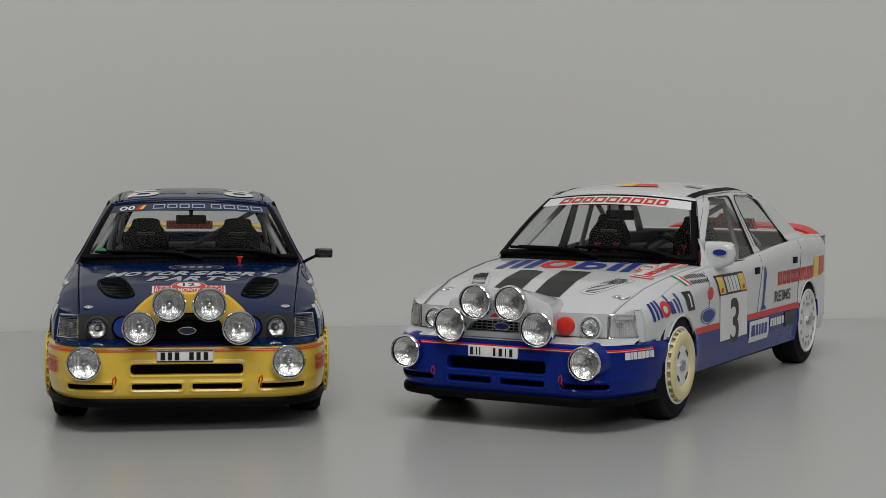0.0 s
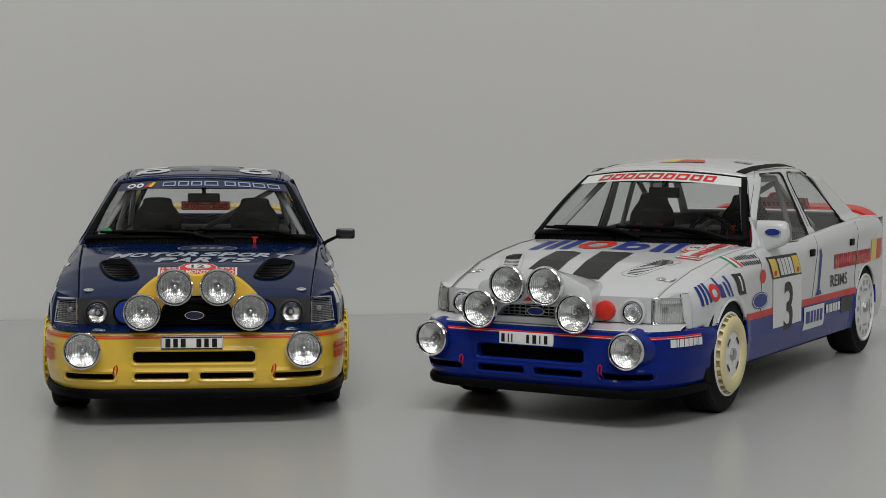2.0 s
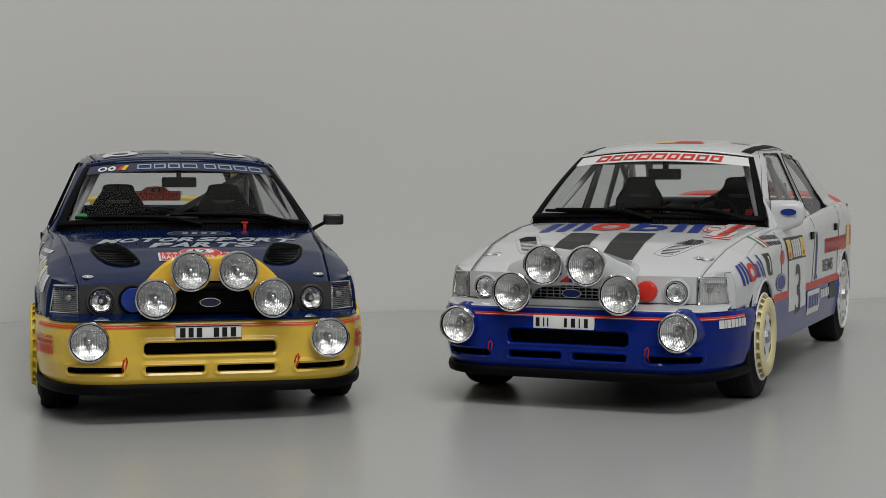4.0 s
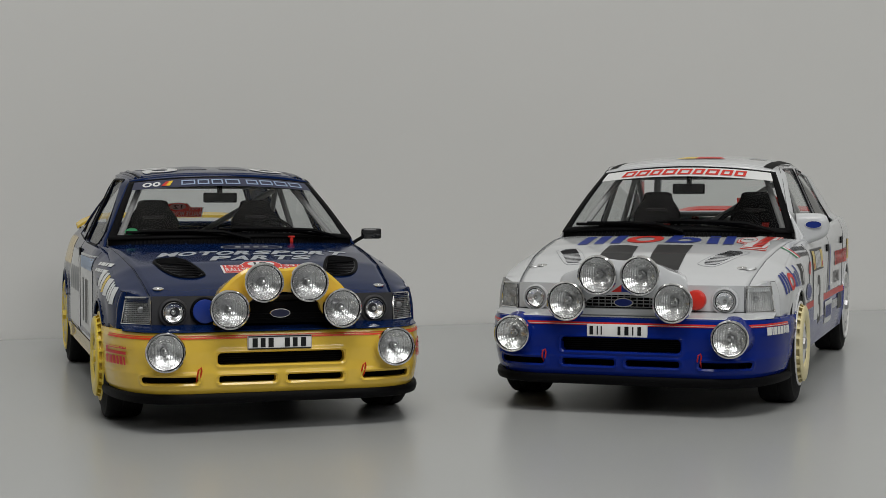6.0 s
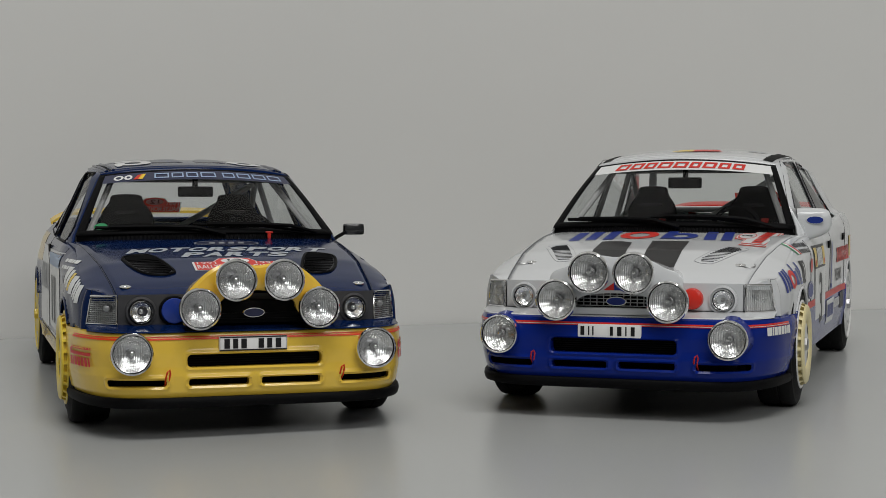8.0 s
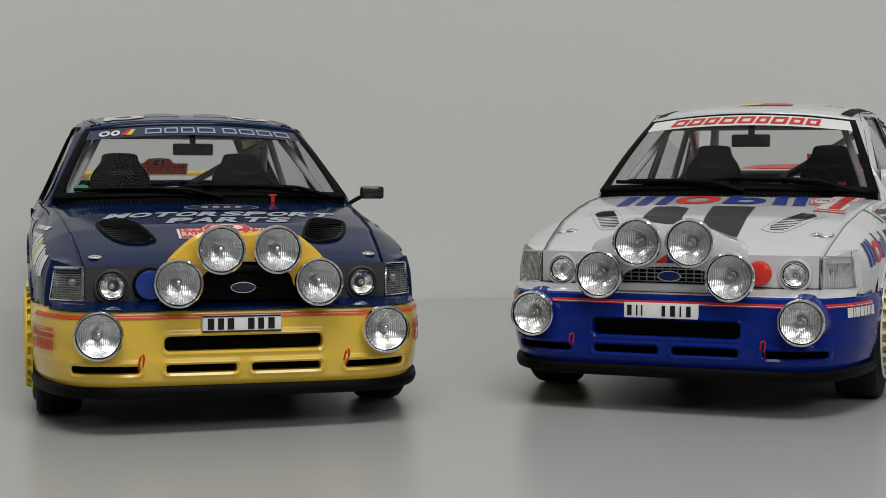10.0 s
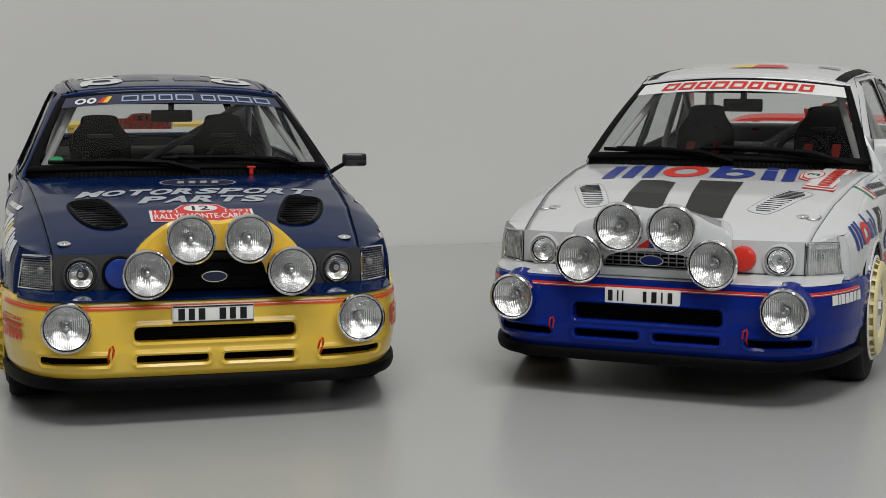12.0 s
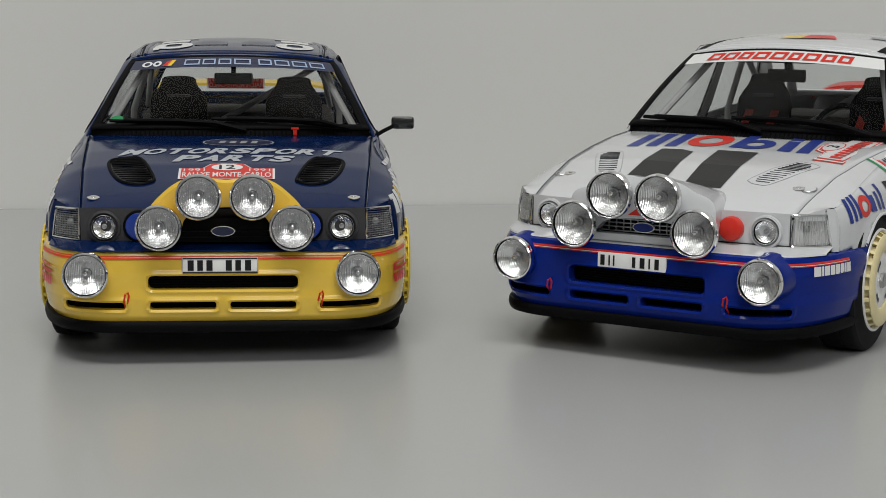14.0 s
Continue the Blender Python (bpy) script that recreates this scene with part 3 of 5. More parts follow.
def pod_shell(kind):
    """Housing that carries the four spot lamps, faired back on to the bonnet."""
    if kind == "arched":
        outer = [(0.325, 0.455), (0.325, 0.54), (0.300, 0.60), (0.25, 0.655), (0.19, 0.70), (0.12, 0.722), (0.05, 0.715), (0.0, 0.708)]
        inner = [(0.30, 0.45), (0.25, 0.455), (0.185, 0.50), (0.165, 0.548), (0.13, 0.575), (0.08, 0.59), (0.04, 0.597), (0.0, 0.60)]
        back = [(0.285, 0.565), (0.28, 0.585), (0.26, 0.610), (0.22, 0.636), (0.165, 0.654), (0.11, 0.664), (0.05, 0.668), (0.0, 0.668)]
    else:
        outer = [(0.312, 0.45), (0.318, 0.54), (0.316, 0.605), (0.294, 0.645), (0.235, 0.668), (0.17, 0.700), (0.08, 0.722), (0.0, 0.716)]
        inner = [(0.30, 0.445), (0.25, 0.452), (0.20, 0.49), (0.17, 0.522), (0.13, 0.538), (0.08, 0.544), (0.04, 0.547), (0.0, 0.548)]
        back = [(0.262, 0.570), (0.265, 0.590), (0.262, 0.618), (0.242, 0.638), (0.205, 0.650), (0.15, 0.658), (0.075, 0.662), (0.0, 0.662)]
    dx, dz = (0.0125, 0.006) if kind == "arched" else (0.003, -0.006)
    outer, inner = [[(x, z + dz) for x, z in row] for row in (outer, inner)]
    y0, y1 = CAR["aux_y"] + 0.078, 0.44 if kind == "arched" else 0.43

    def full(row):
        pts = [(x, z) for x, z in row] + [(-x, z) for x, z in reversed(row[:-1])]
        fine = []
        for k in range(len(pts) - 1):
            p0, p1, p2, p3 = (Vector(pts[min(max(k + d, 0), len(pts) - 1)]) for d in (-1, 0, 1, 2))
            for t in (0, 0.2, 0.4, 0.6, 0.8):
                fine.append(tuple(0.5 * (2 * p1 + (p2 - p0) * t + (2 * p0 - 5 * p1 + 4 * p2 - p3) * t**2 + (3 * p1 - p0 - 3 * p2 + p3) * t**3)))
        return fine + [pts[-1]]
    o, i, b = full(outer), full(inner), full(back)
    n = len(o)
    rows = []
    for k in range(n):
        rows.append([(i[k][0], y0 + 0.10, i[k][1]), (i[k][0], y0 + 0.006, i[k][1]), (lerp(i[k][0], o[k][0], 0.1), y0, lerp(i[k][1], o[k][1], 0.1)), (lerp(i[k][0], o[k][0], 0.9), y0, lerp(i[k][1], o[k][1], 0.9)),
                     (o[k][0], y0 + 0.010, o[k][1]),
                     (lerp(o[k][0], b[k][0], 0.35), lerp(y0, y1, 0.35), lerp(o[k][1], b[k][1], 0.25) + 0.004),
                     (lerp(o[k][0], b[k][0], 0.7), lerp(y0, y1, 0.7), lerp(o[k][1], b[k][1], 0.62) + 0.004), (b[k][0], y1, b[k][1])])
    verts = [(x + dx, y, z) for r in rows for x, y, z in r]
    m = len(rows[0])
    return verts, [(a * m + j, (a + 1) * m + j, (a + 1) * m + j + 1, a * m + j + 1) for a in range(n - 1) for j in range(m - 1)]


def seat(parent, x, label):
    ob = part("seat", merge(box((x - 0.17, 1.98, 0.42), (x + 0.17, 2.36, 0.58), 0.04)), SEAT, parent, label)
    prof = [(2.36, 0.50), (2.40, 0.69), (2.44, 0.865), (2.46, 0.95), (2.47, 1.008), (2.475, 1.038)]

    def f(u, v):
        k = v * (len(prof) - 1)
        y, z = float(np.interp(k, range(len(prof)), [p[0] for p in prof])), float(np.interp(k, range(len(prof)), [p[1] for p in prof]))
        w = float(np.interp(v, [0, 0.5, 0.62, 0.74, 0.9, 0.96, 0.99, 1.0], [0.150, 0.150, 0.122, 0.094, 0.088, 0.076, 0.05, 0.004]))
        c, q = math.cos(u), math.sin(u)
        return (x + w * math.copysign(abs(c) ** 0.7, c), y - 0.03 * c * c + min(0.035, w) * q, z)
    back = part("backrest", grid(f, steps(0, 2 * math.pi, 28), steps(0, 0.9, 14) + [0.93, 0.96, 0.98, 0.99, 1.0]), SEAT, ob)
    part("belt_slot", box((x - 0.06, 2.385, 0.925), (x + 0.06, 2.41, 0.94), 0.004), GREYPANEL, back)
    return ob


def wiper(parent, pivot, tip):
    a, b = Vector(pivot), Vector(tip)
    arm = [a, a.lerp(b, 0.25) + Vector((0, -0.03, 0.03)), a.lerp(b, 0.55) + Vector((0, -0.02, 0.028)), b + Vector((0, -0.01, 0.014))]
    ob = part("wiper", tube(arm, 0.011, 6), BLACK, parent, "matt black wiper")
    d = (b - a)
    part("blade", tube([a.lerp(b, 0.12) + Vector((0, 0.0, 0.006)), a.lerp(b, 0.5) + Vector((0, -0.012, 0.020)), b + d * 0.12 + Vector((0, 0, 0.006))], 0.0095, 6), BLACK, ob)
    return ob


def build_car(name, spec):
    CAR.update(shear=spec["shear"], dz=spec["dz"], rise=spec["rise"], draw_in=spec["draw_in"], aux_y=spec["aux_y"], tuck=spec["tuck"], hub_front=spec["hubs"][0], hub_rear=spec["hubs"][1], end=spec["end"], tail_y=spec["tail_y"], roof_end=spec["roof_end"])
    top, low = spec["top"], spec["low"]
    car = tagged(new(name), spec["label"], "model car", group="model cars on the desk")
    by = spec["bump_y"]
    tail_y, roof_end, end = CAR["tail_y"], CAR["roof_end"], CAR["end"]
    tail_z = belt(tail_y)

    # shell
    body = part("body", merge(side_shell(), mirror(side_shell())), top, car)
    thicken(body, 0.012)
    inner = merge(box((-0.55, 0.42, 0.10), (0.55, 4.0, 0.42), 0.02), box((-0.62, 1.10, 0.14), (0.62, 2.9, 0.50), 0.02), box((-0.56, 0.40, 0.40), (0.56, 1.35, 0.56), 0.02), box((-0.55, 2.95, 0.4), (0.55, 4.05, 0.70), 0.02))
    part("chassis", inner, BLACK, car)
    slim = 0.055 * CAR["draw_in"]
    tail = grid(lambda u, v: ((0.655 - slim * v) * u, end + 0.05 * (1 - u * u), lerp(0.30, 0.87 - 0.6 * slim, v)), steps(-1, 1, 16), steps(0, 1, 8))
    part("tail_panel", tail, top, car)
    part("rear_bumper", merge(box((-0.63, end - 0.39, 0.24), (0.63, end - 0.01, 0.44), 0.05)), low, car)

    # nose below the bonnet
    def nose(u, k):
        x = 0.706 * u
        y0 = plan(0.0)[1]
        zz = [0.43, 0.436, 0.448, 0.456][int(k)]
        bump = float(np.interp(abs(x), [p[0] for p in RAW[:9]] + [0.76], [p[1] for p in RAW[:9]] + [0.45])) + 0.02
        yy = [bump, bump + 0.006, lerp(bump, upper_y(x), 0.7), upper_y(x)][int(k)]
        return (x, min(yy, upper_y(x)), zz)
    part("nose_panel", grid(nose, steps(-1, 1, 60), range(4)), spec["nose"], car)
    part("grille_panel", grid(lambda x, v: (x, upper_y(x) + 0.004 - 0.006 * v, lerp(0.454, 0.588, v)), steps(-0.575, 0.575, 40), steps(0, 1, 4)), spec["panel"], car)
    part("grille", box((-0.24, 0.20, 0.46), (0.24, 0.263, 0.56), 0.008), BLACK, car)
    for k in range(5 if spec["kind"] == "white" else 2):
        z = 0.478 + (0.0165 if spec["kind"] == "white" else 0.024) * k
        part("grille_slat", box((-0.235, 0.188, z), (0.235, 0.201, z + 0.004), 0.001), STEEL if spec["kind"] == "white" else BLACK, car)
    if spec["kind"] == "white":
        for k in range(15):
            part("grille_bar", box((-0.226 + 0.032 * k, 0.190, 0.478), (-0.223 + 0.032 * k, 0.201, 0.548), 0.001), STEEL, car)
        part("grille_lip", box((-0.25, 0.150, 0.440), (0.25, 0.262, 0.473), 0.006), WHITE, car)
    badge = part("badge", cap([(0.05, 0.19), (0.05, 0.178), (0.046, 0.174), (0.002, 0.174)], (0.0, 0.0, spec["badge_z"]), 32, "y", 1.0, 0.45), CHROME, car)
    part("badge_face", cap([(0.044, 0.1745), (0.043, 0.172), (0.002, 0.172)], (0.0, 0.0, spec["badge_z"]), 32, "y", 1.0, 0.42), DECALBLUE if spec["kind"] == "white" else NAVY, badge)

    # bonnet
    def bon(u, v):
        e = bonnet_edge(0.33 + 1.15 * v)
        front = 0.33 - 0.058 * (1 - u * u)
        rear = 1.482 - 0.185 * (1 - abs(u) ** 2.4)
        y = lerp(front, rear, v)
        return (e * u, y, bonnet_z(e * u, y))
    bonnet = part("bonnet", grid(bon, steps(-1, 1, 40), [0, 0.01, 0.03] + steps(0.06, 1, 36)), top, car)
    thicken(bonnet, 0.012)
    part("bonnet_lip", tube([(0.574 * u, 0.330 - 0.058 * (1 - u * u), bonnet_z(0.574 * u, 0.330 - 0.058 * (1 - u * u)) - 0.004) for u in steps(-1, 1, 40)], 0.006, 8), top, bonnet)

    def wing(sgn):
        def f(u, v):
            y = lerp(0.335, 1.50, v)
            e = bonnet_edge(y) + 0.006
            x = lerp(e, side_x(max(y, 0.42), belt(max(y, 0.42))) + 0.001, u)
            za, zb = bonnet_z(bonnet_edge(y), y), belt(y)
            y2 = max(y, upper_y(min(x, 0.70)) + 0.006)
            return (sgn * x, y2, lerp(za, max(zb, 0.585 + 0.02 * u), u) + 0.006 * u * (1 - u))
        fold = grid(lambda u, k: (f(u, 0.0)[0], f(u, 0.0)[1] + 0.002 * k, lerp(f(u, 0.0)[2], 0.558, k)), steps(0, 1, 8), [0, 1])
        return merge(grid(f, steps(0, 1, 8), steps(0, 1, 44)), fold)
    for sgn in (1, -1):
        part("front_wing", wing(sgn), top, car)
    gap = [(s * (bonnet_edge(y) + 0.003), y, bonnet_z(bonnet_edge(y), y) + 0.001) for s in (1,) for y in steps(0.335, 1.47, 24)]
    for sgn in (1, -1):
        part("panel_gap", tube([(sgn * x, y, z) for x, y, z in gap], 0.0017, 5), GLOSSBLACK if top is BLUE else GREYDECAL, bonnet)
    part("panel_gap", tube([(0.575 * u, 0.328 - 0.058 * (1 - u * u), bonnet_z(0.575 * u, 0.332 - 0.058 * (1 - u * u)) - 0.010) for u in steps(-1, 1, 24)], 0.0026, 5), GLOSSBLACK if top is BLUE else GREYPANEL, bonnet)
    if top is WHITE:
        part("panel_gap", tube([(0.70 * u, upper_y(0.70 * u) - 0.001, 0.459) for u in steps(-1, 1, 40)], 0.0022, 5), GREYPANEL, bonnet)
        for sgn in (1, -1):
            part("panel_gap", tube([(sgn * 0.572, upper_y(0.572) - 0.001, z) for z in steps(0.46, 0.582, 5)], 0.0022, 5), GREYPANEL, bonnet)

    # bumper, splitter, stripes, slots
    def shifted(vf):
        return [(x, y + by * max(0.0, 1 - max(0.0, y - 0.12) / 0.4), z) for x, y, z in vf[0]], vf[1]
    bumper = part("front_bumper", shifted(bumper_shell([(-0.297, 0.297, spec["slot_low"], 0.333, 0.020)] + SLOTS)), low, car)
    part("front_splitter", shifted(splitter_shell()), BLACK, car, "black rubber front lip")
    part("intake", merge(box((-0.56, 0.20 + by, 0.16), (0.56, 0.26 + by, 0.40), 0.01), box((-0.595, 0.235, 0.18), (0.595, 0.285, 0.25), 0.01)), BLACK, bumper)
    for k in range(6):
        part("intake_bar", box((-0.29, 0.165 + by, 0.272 + 0.010 * k), (0.29, 0.172 + by, 0.276 + 0.010 * k)), BLACK, bumper)
    for z0, z1, a, b, m in spec["stripes"]:
        part("stripe", shifted(band(z0, z1, a, b, 0.003)), m, bumper)
    for sgn in (1, -1):
        part("bumper_crease", shifted(band(0.352, 0.356, sgn * 0.70, sgn * 1.0, 0.004, 12)), low, bumper)
        if spec["kind"] == "white":
            part("fog_lamp_cowl", shifted(lathe([(0.100, 0.20), (0.092, 0.15), (0.088, 0.115), (0.084, 0.102), (0.078, 0.11)], (sgn * 0.537, 0.012, 0.346), 40)), low, bumper)
        c = (sgn * 0.537, spec["fog_y"], 0.344)
        lamp("fog_lamp", c, 0.088, car, "round chrome fog lamp with clear glass", 0.09, CHROME)
        x = sgn * 0.385
        part("tow_strap", tube([(x - 0.004, 0.150 + by, 0.20), (x - 0.006, 0.110 + by, 0.235), (x, 0.104 + by, 0.262), (x + 0.010, 0.106 + by, 0.270), (x + 0.014, 0.112 + by, 0.255), (x + 0.008, 0.116 + by, 0.225), (x + 0.006, 0.150 + by, 0.20)], 0.0040, 6), RED if spec["kind"] == "white" else ORANGE, bumper, "thin red tow strap")

    # corner headlights, inner lamps, covers
    for sgn in (1, -1):
        def hl(u, v, o=0.0):
            x = lerp(0.580, lerp(0.700, 0.682, v), u)
            return (sgn * x, upper_y(x) - 0.004 - o + 0.012 * v, lerp(0.458, 0.584 - 0.004 * u, v))
        ob = part("headlight", grid(lambda u, v: hl(u, v, -0.05 + 0.04 * (2 * abs(u - 0.5)) ** 2), steps(0, 1, 12), steps(0, 1, 8)), spec["lamp_back"], car, "rectangular corner headlight with ribbed glass")
        part("headlight_frame", merge(tube([hl(u, 0, 0.003) for u in steps(0, 1, 8)] + [hl(1, v, 0.003) for v in steps(0.15, 1, 6)] + [hl(u, 1, 0.003) for u in reversed(steps(0, 0.9, 8))] + [hl(0, v, 0.003) for v in reversed(steps(0.15, 0.85, 5))], 0.0045, 6, True)), CHROME, ob)
        part("bulb", cap([(0.004, 0.345), (0.014, 0.348), (0.014, 0.37)], (sgn * 0.62, 0.0, 0.525), 14), STEEL, ob)
        for k in range(13):
            if spec["kind"] == "white":
                part("rib", tube([hl(0.07 + 0.072 * k, v, 0.0010) for v in steps(0.06, 0.94, 4)], 0.0010, 4), spec["lamp_back"], ob)
            else:
                part("rib", tube([hl(u, 0.07 + 0.072 * k, 0.0010) for u in steps(0.05, 0.95, 8)], 0.0011, 4), STEEL, ob)
        part("corner_panel", grid(lambda u, v: tuple(Vector(hl(1.0, v)).lerp(Vector((sgn * side_x(0.475, hl(1.0, v)[2]), 0.475, hl(1.0, v)[2])), u) + Vector((sgn * 0.012, -0.006, 0)) * math.sin(math.pi * u)), steps(0, 1, 8), steps(-0.20, 1.20, 12)), top, car)
        pane = part("lens", grid(lambda u, v: hl(u, v, 0.004), steps(0, 1, 10), steps(0, 1, 6)), CLEAR, ob, "clear ribbed glass")
        pane.visible_shadow = False
        lamp("driving_lamp", (sgn * 0.478, upper_y(0.478) - 0.014, 0.512), 0.050, car, "small round driving lamp beside the headlight", 0.032, spec["panel"])
        part("lamp_surround", lathe([(0.052, 0.012), (0.058, -0.004), (0.066, -0.001), (0.068, 0.012)], (sgn * 0.478, upper_y(0.478) - 0.010, 0.512), 36), spec["panel"], car)
        at = (sgn * spec["cover_x"], upper_y(0.35) - 0.004, 0.516)
        if spec["kind"] == "white":
            part("lamp_cover", cap([(0.050, 0.01), (0.050, -0.014), (0.046, -0.024), (0.034, -0.031), (0.002, -0.034)], at, 32), spec["cover"], car, spec["cover_label"])
        else:
            cover = part("lamp_cover", cap([(0.056, 0.01), (0.056, -0.010), (0.053, -0.013), (0.030, -0.0145), (0.002, -0.015)], at, 36), spec["cover"], car, spec["cover_label"])
            part("cover_ring", lathe([(0.056, -0.006), (0.060, -0.009), (0.065, -0.007), (0.067, 0.006)], at, 36), BLACK, cover)

    # spot lamps on their housing
    pod = part("lamp_pod", pod_shell(spec["pod"]), spec["pod_mat"], car, spec["pod_label"])
    thicken(pod, 0.008)
    for x, z in spec["spots"]:
        lamp("spot_lamp", (x, spec["aux_y"], z), spec["spot_r"], car, "round chrome-rimmed spot lamp with fluted glass", 0.11, spec["pod_mat"])

    if spec["kind"] == "white":
        for sgn, m in ((-1, DECALRED), (1, DECALBLUE)):
            part("pod_mark", ([(0.0, CAR["aux_y"] + 0.0765, 0.556), (sgn * 0.050, CAR["aux_y"] + 0.0765, 0.556), (0.0, CAR["aux_y"] + 0.0765, 0.592)], [(0, 1, 2)]), m, pod)

    # number plate
    y, px, pz = spec["plate_at"]
    plate = part("number_plate", box((px - 0.150, y - 0.012, pz - 0.031), (px + 0.150, y + 0.02, pz + 0.031), 0.004), PLATE, car, "white number plate with black characters")
    if spec["kind"] == "blue":
        part("plate_border", tube([(px + a * 0.147, y - 0.0125, pz + b * 0.028) for a, b in ((-1, -1), (1, -1), (1, 1), (-1, 1))], 0.0032, 4, True), DECALBLACK, plate)
    for a, b in spec["plate_bars"]:
        part("plate_bar", box((px + a, y - 0.0145, pz - 0.021), (px + b, y - 0.0115, pz + 0.021)), DECALBLACK, plate)

    # scuttle, wipers, screen, pillars, roof
    def scuttle(u, v):
        e = 0.658
        ya = 1.482 - 0.185 * (1 - abs(u) ** 2.4) + 0.004
        p = screen(u, 0.0)
        za = bonnet_z(0.66 * u, ya) - 0.004
        return (e * u, lerp(ya, p[1], v), lerp(za, p[2], v) - 0.008 * 4 * v * (1 - v))
    sc = part("scuttle_grille", grid(scuttle, steps(-1, 1, 40), steps(0, 1, 6)), BLACK, car, "black ribbed scuttle panel")
    for k in range(56):
        u = -0.86 + 1.72 * k / 55
        part("rib", tube([scuttle(u, 0.15), scuttle(u, 0.5), scuttle(u, 0.92)], 0.004, 4), BLACK, sc)
    wiper(car, (0.07, 1.325, 0.826), (-0.50, 1.430, 0.852))
    wiper(car, (0.56, 1.395, 0.83), (-0.02, 1.370, 0.868))
    if spec["kind"] == "blue":
        part("cut_off_switch", merge(box((0.290, 1.335, 0.80), (0.308, 1.353, 0.832), 0.004), box((0.281, 1.333, 0.829), (0.317, 1.355, 0.839), 0.003)), RED, car, "small red cut-off switch")
    ws = part("windscreen", grid(lambda u, v: screen(0.97 * u, 0.03 + 0.94 * v), steps(-1, 1, 24), steps(0, 1, 12)), PANE, car, "clear windscreen")
    ws.visible_shadow = False
    seal = merge(grid(lambda u, v: screen(u, v, 0.004), steps(-1, 1, 30), [-0.015, 0.02, 0.05]), grid(lambda u, v: screen(u, v, 0.004), steps(-1, 1, 30), [0.955, 0.98, 1.0]),
                 grid(lambda u, v: screen(u, v, 0.005), [0.945, 0.97, 1.005], steps(0, 1, 14)), grid(lambda u, v: screen(u, v, 0.005), [-1.005, -0.97, -0.945], steps(0, 1, 14)))
    thicken(part("windscreen_seal", seal, BLACK, car, "black rubber seal"), 0.006)
    ban = part("sun_strip", grid(lambda u, v: screen(u, v, 0.006), steps(-0.945, 0.945, 30), steps(0.80, 0.955, 4)), spec["strip"], ws, spec["strip_label"])
    spec["banner"](ban)
    for sgn in (1, -1):
        flip = (lambda vf: vf) if sgn == 1 else mirror
        rings = [rounded(q, r) for q, r in zip(spec["windows"], (0.055, 0.05))]
        thicken(part("window_surround", flip(cabin_side(rings)), spec["roof"], car), 0.010)
        for ring, nm in zip(rings, ("front_side_window", "rear_side_window")):
            w = part(nm, flip(window_pane(ring)), PANE, car, "clear side window")
            w.visible_shadow = False
            part("window_seal", flip(tube([(side_glass(p.x, p.y) - 0.001, p.x, p.y) for p in ring], spec["seal"], 6, True)), spec["seal_mat"], w, "dark rubber seal")
        for line in spec["door_lines"]:
            part("door_gap", flip(tube([(side_glass(lerp(a[0], b[0], t), lerp(a[1], b[1], t)) + 0.0004, lerp(a[0], b[0], t), lerp(a[1], b[1], t)) for a, b in zip(line, line[1:]) for t in (0, 0.33, 0.67, 1)], 0.0016, 4)), GREYPANEL, car)
        for y, z in spec["handles"]:
            h = box((0, y - 0.045, z - 0.022), (0.012, y + 0.045, z + 0.022), 0.006)
            part("door_handle", flip(([(vx + side_x(y, z) - 0.003, vy, vz) for vx, vy, vz in h[0]], h[1])), BLACK, car, "black recessed door handle")
        for y0, y1 in spec["door_gaps"]:
            part("door_gap", flip(tube([(side_x(lerp(y1, y0, v), z) + 0.0005, lerp(y1, y0, v), z) for v, z in ((v, lerp(0.25, belt(y0) - 0.012, v)) for v in steps(0, 1, 14))], 0.0018, 4)), GREYPANEL, car)
        if spec["kind"] == "white":
            part("roof_gutter", flip(grid(lambda u, y: roof_point(u, y, 0.003), [0.865, 0.90, 0.935, 0.968], steps(1.895, roof_end - 0.02, 24))), BLACK, car, "black roof gutter strip")
        else:
            for u in (0.865, 0.935):
                part("roof_gutter", flip(tube([roof_point(u, y, 0.001) for y in steps(1.90, roof_end - 0.02, 24)], 0.009, 8)), BLUE, car, "dark blue roof gutter ridge")
            part("panel_gap", flip(tube([roof_point(0.90, y, 0.001) for y in steps(1.90, roof_end - 0.02, 24)], 0.004, 5)), BLACK, car)
        if spec["kind"] == "white":
            part("side_skirt", flip(grid(lambda y, v: (side_x(y, lerp(0.185, 0.408, v)) + 0.003 + 0.012 * (1 - v) ** 3, y, lerp(0.185, 0.408, v)), steps(arches()[0][0] + arches()[0][2] + 0.006, arches()[1][0] - arches()[1][2] - 0.004, 40), steps(0, 1, 8))), low, car)
        else:
            part("side_skirt", flip(grid(lambda y, v: (side_x(y, lerp(0.185, 0.27, v)) + 0.003 + 0.012 * (1 - v) ** 3, y, lerp(0.185, 0.27, v)), steps(arches()[0][0] + arches()[0][2] + 0.006, arches()[1][0] - arches()[1][2] - 0.004, 40), steps(0, 1, 8))), low, car)
        edge = arches()[0]
        part("bumper_return", flip(grid(lambda u, v: (side_x(lerp(0.56, edge[0] - math.sqrt(max(0.0, edge[2] ** 2 - (lerp(0.20, 0.43, v) - edge[1]) ** 2)), u), lerp(0.20, 0.43, v)) + 0.006,
                                                  lerp(0.56, edge[0] - math.sqrt(max(0.0, edge[2] ** 2 - (lerp(0.20, 0.43, v) - edge[1]) ** 2)), u), lerp(0.20, 0.43, v)), steps(0, 1, 6), steps(0, 1, 12))), low, car)
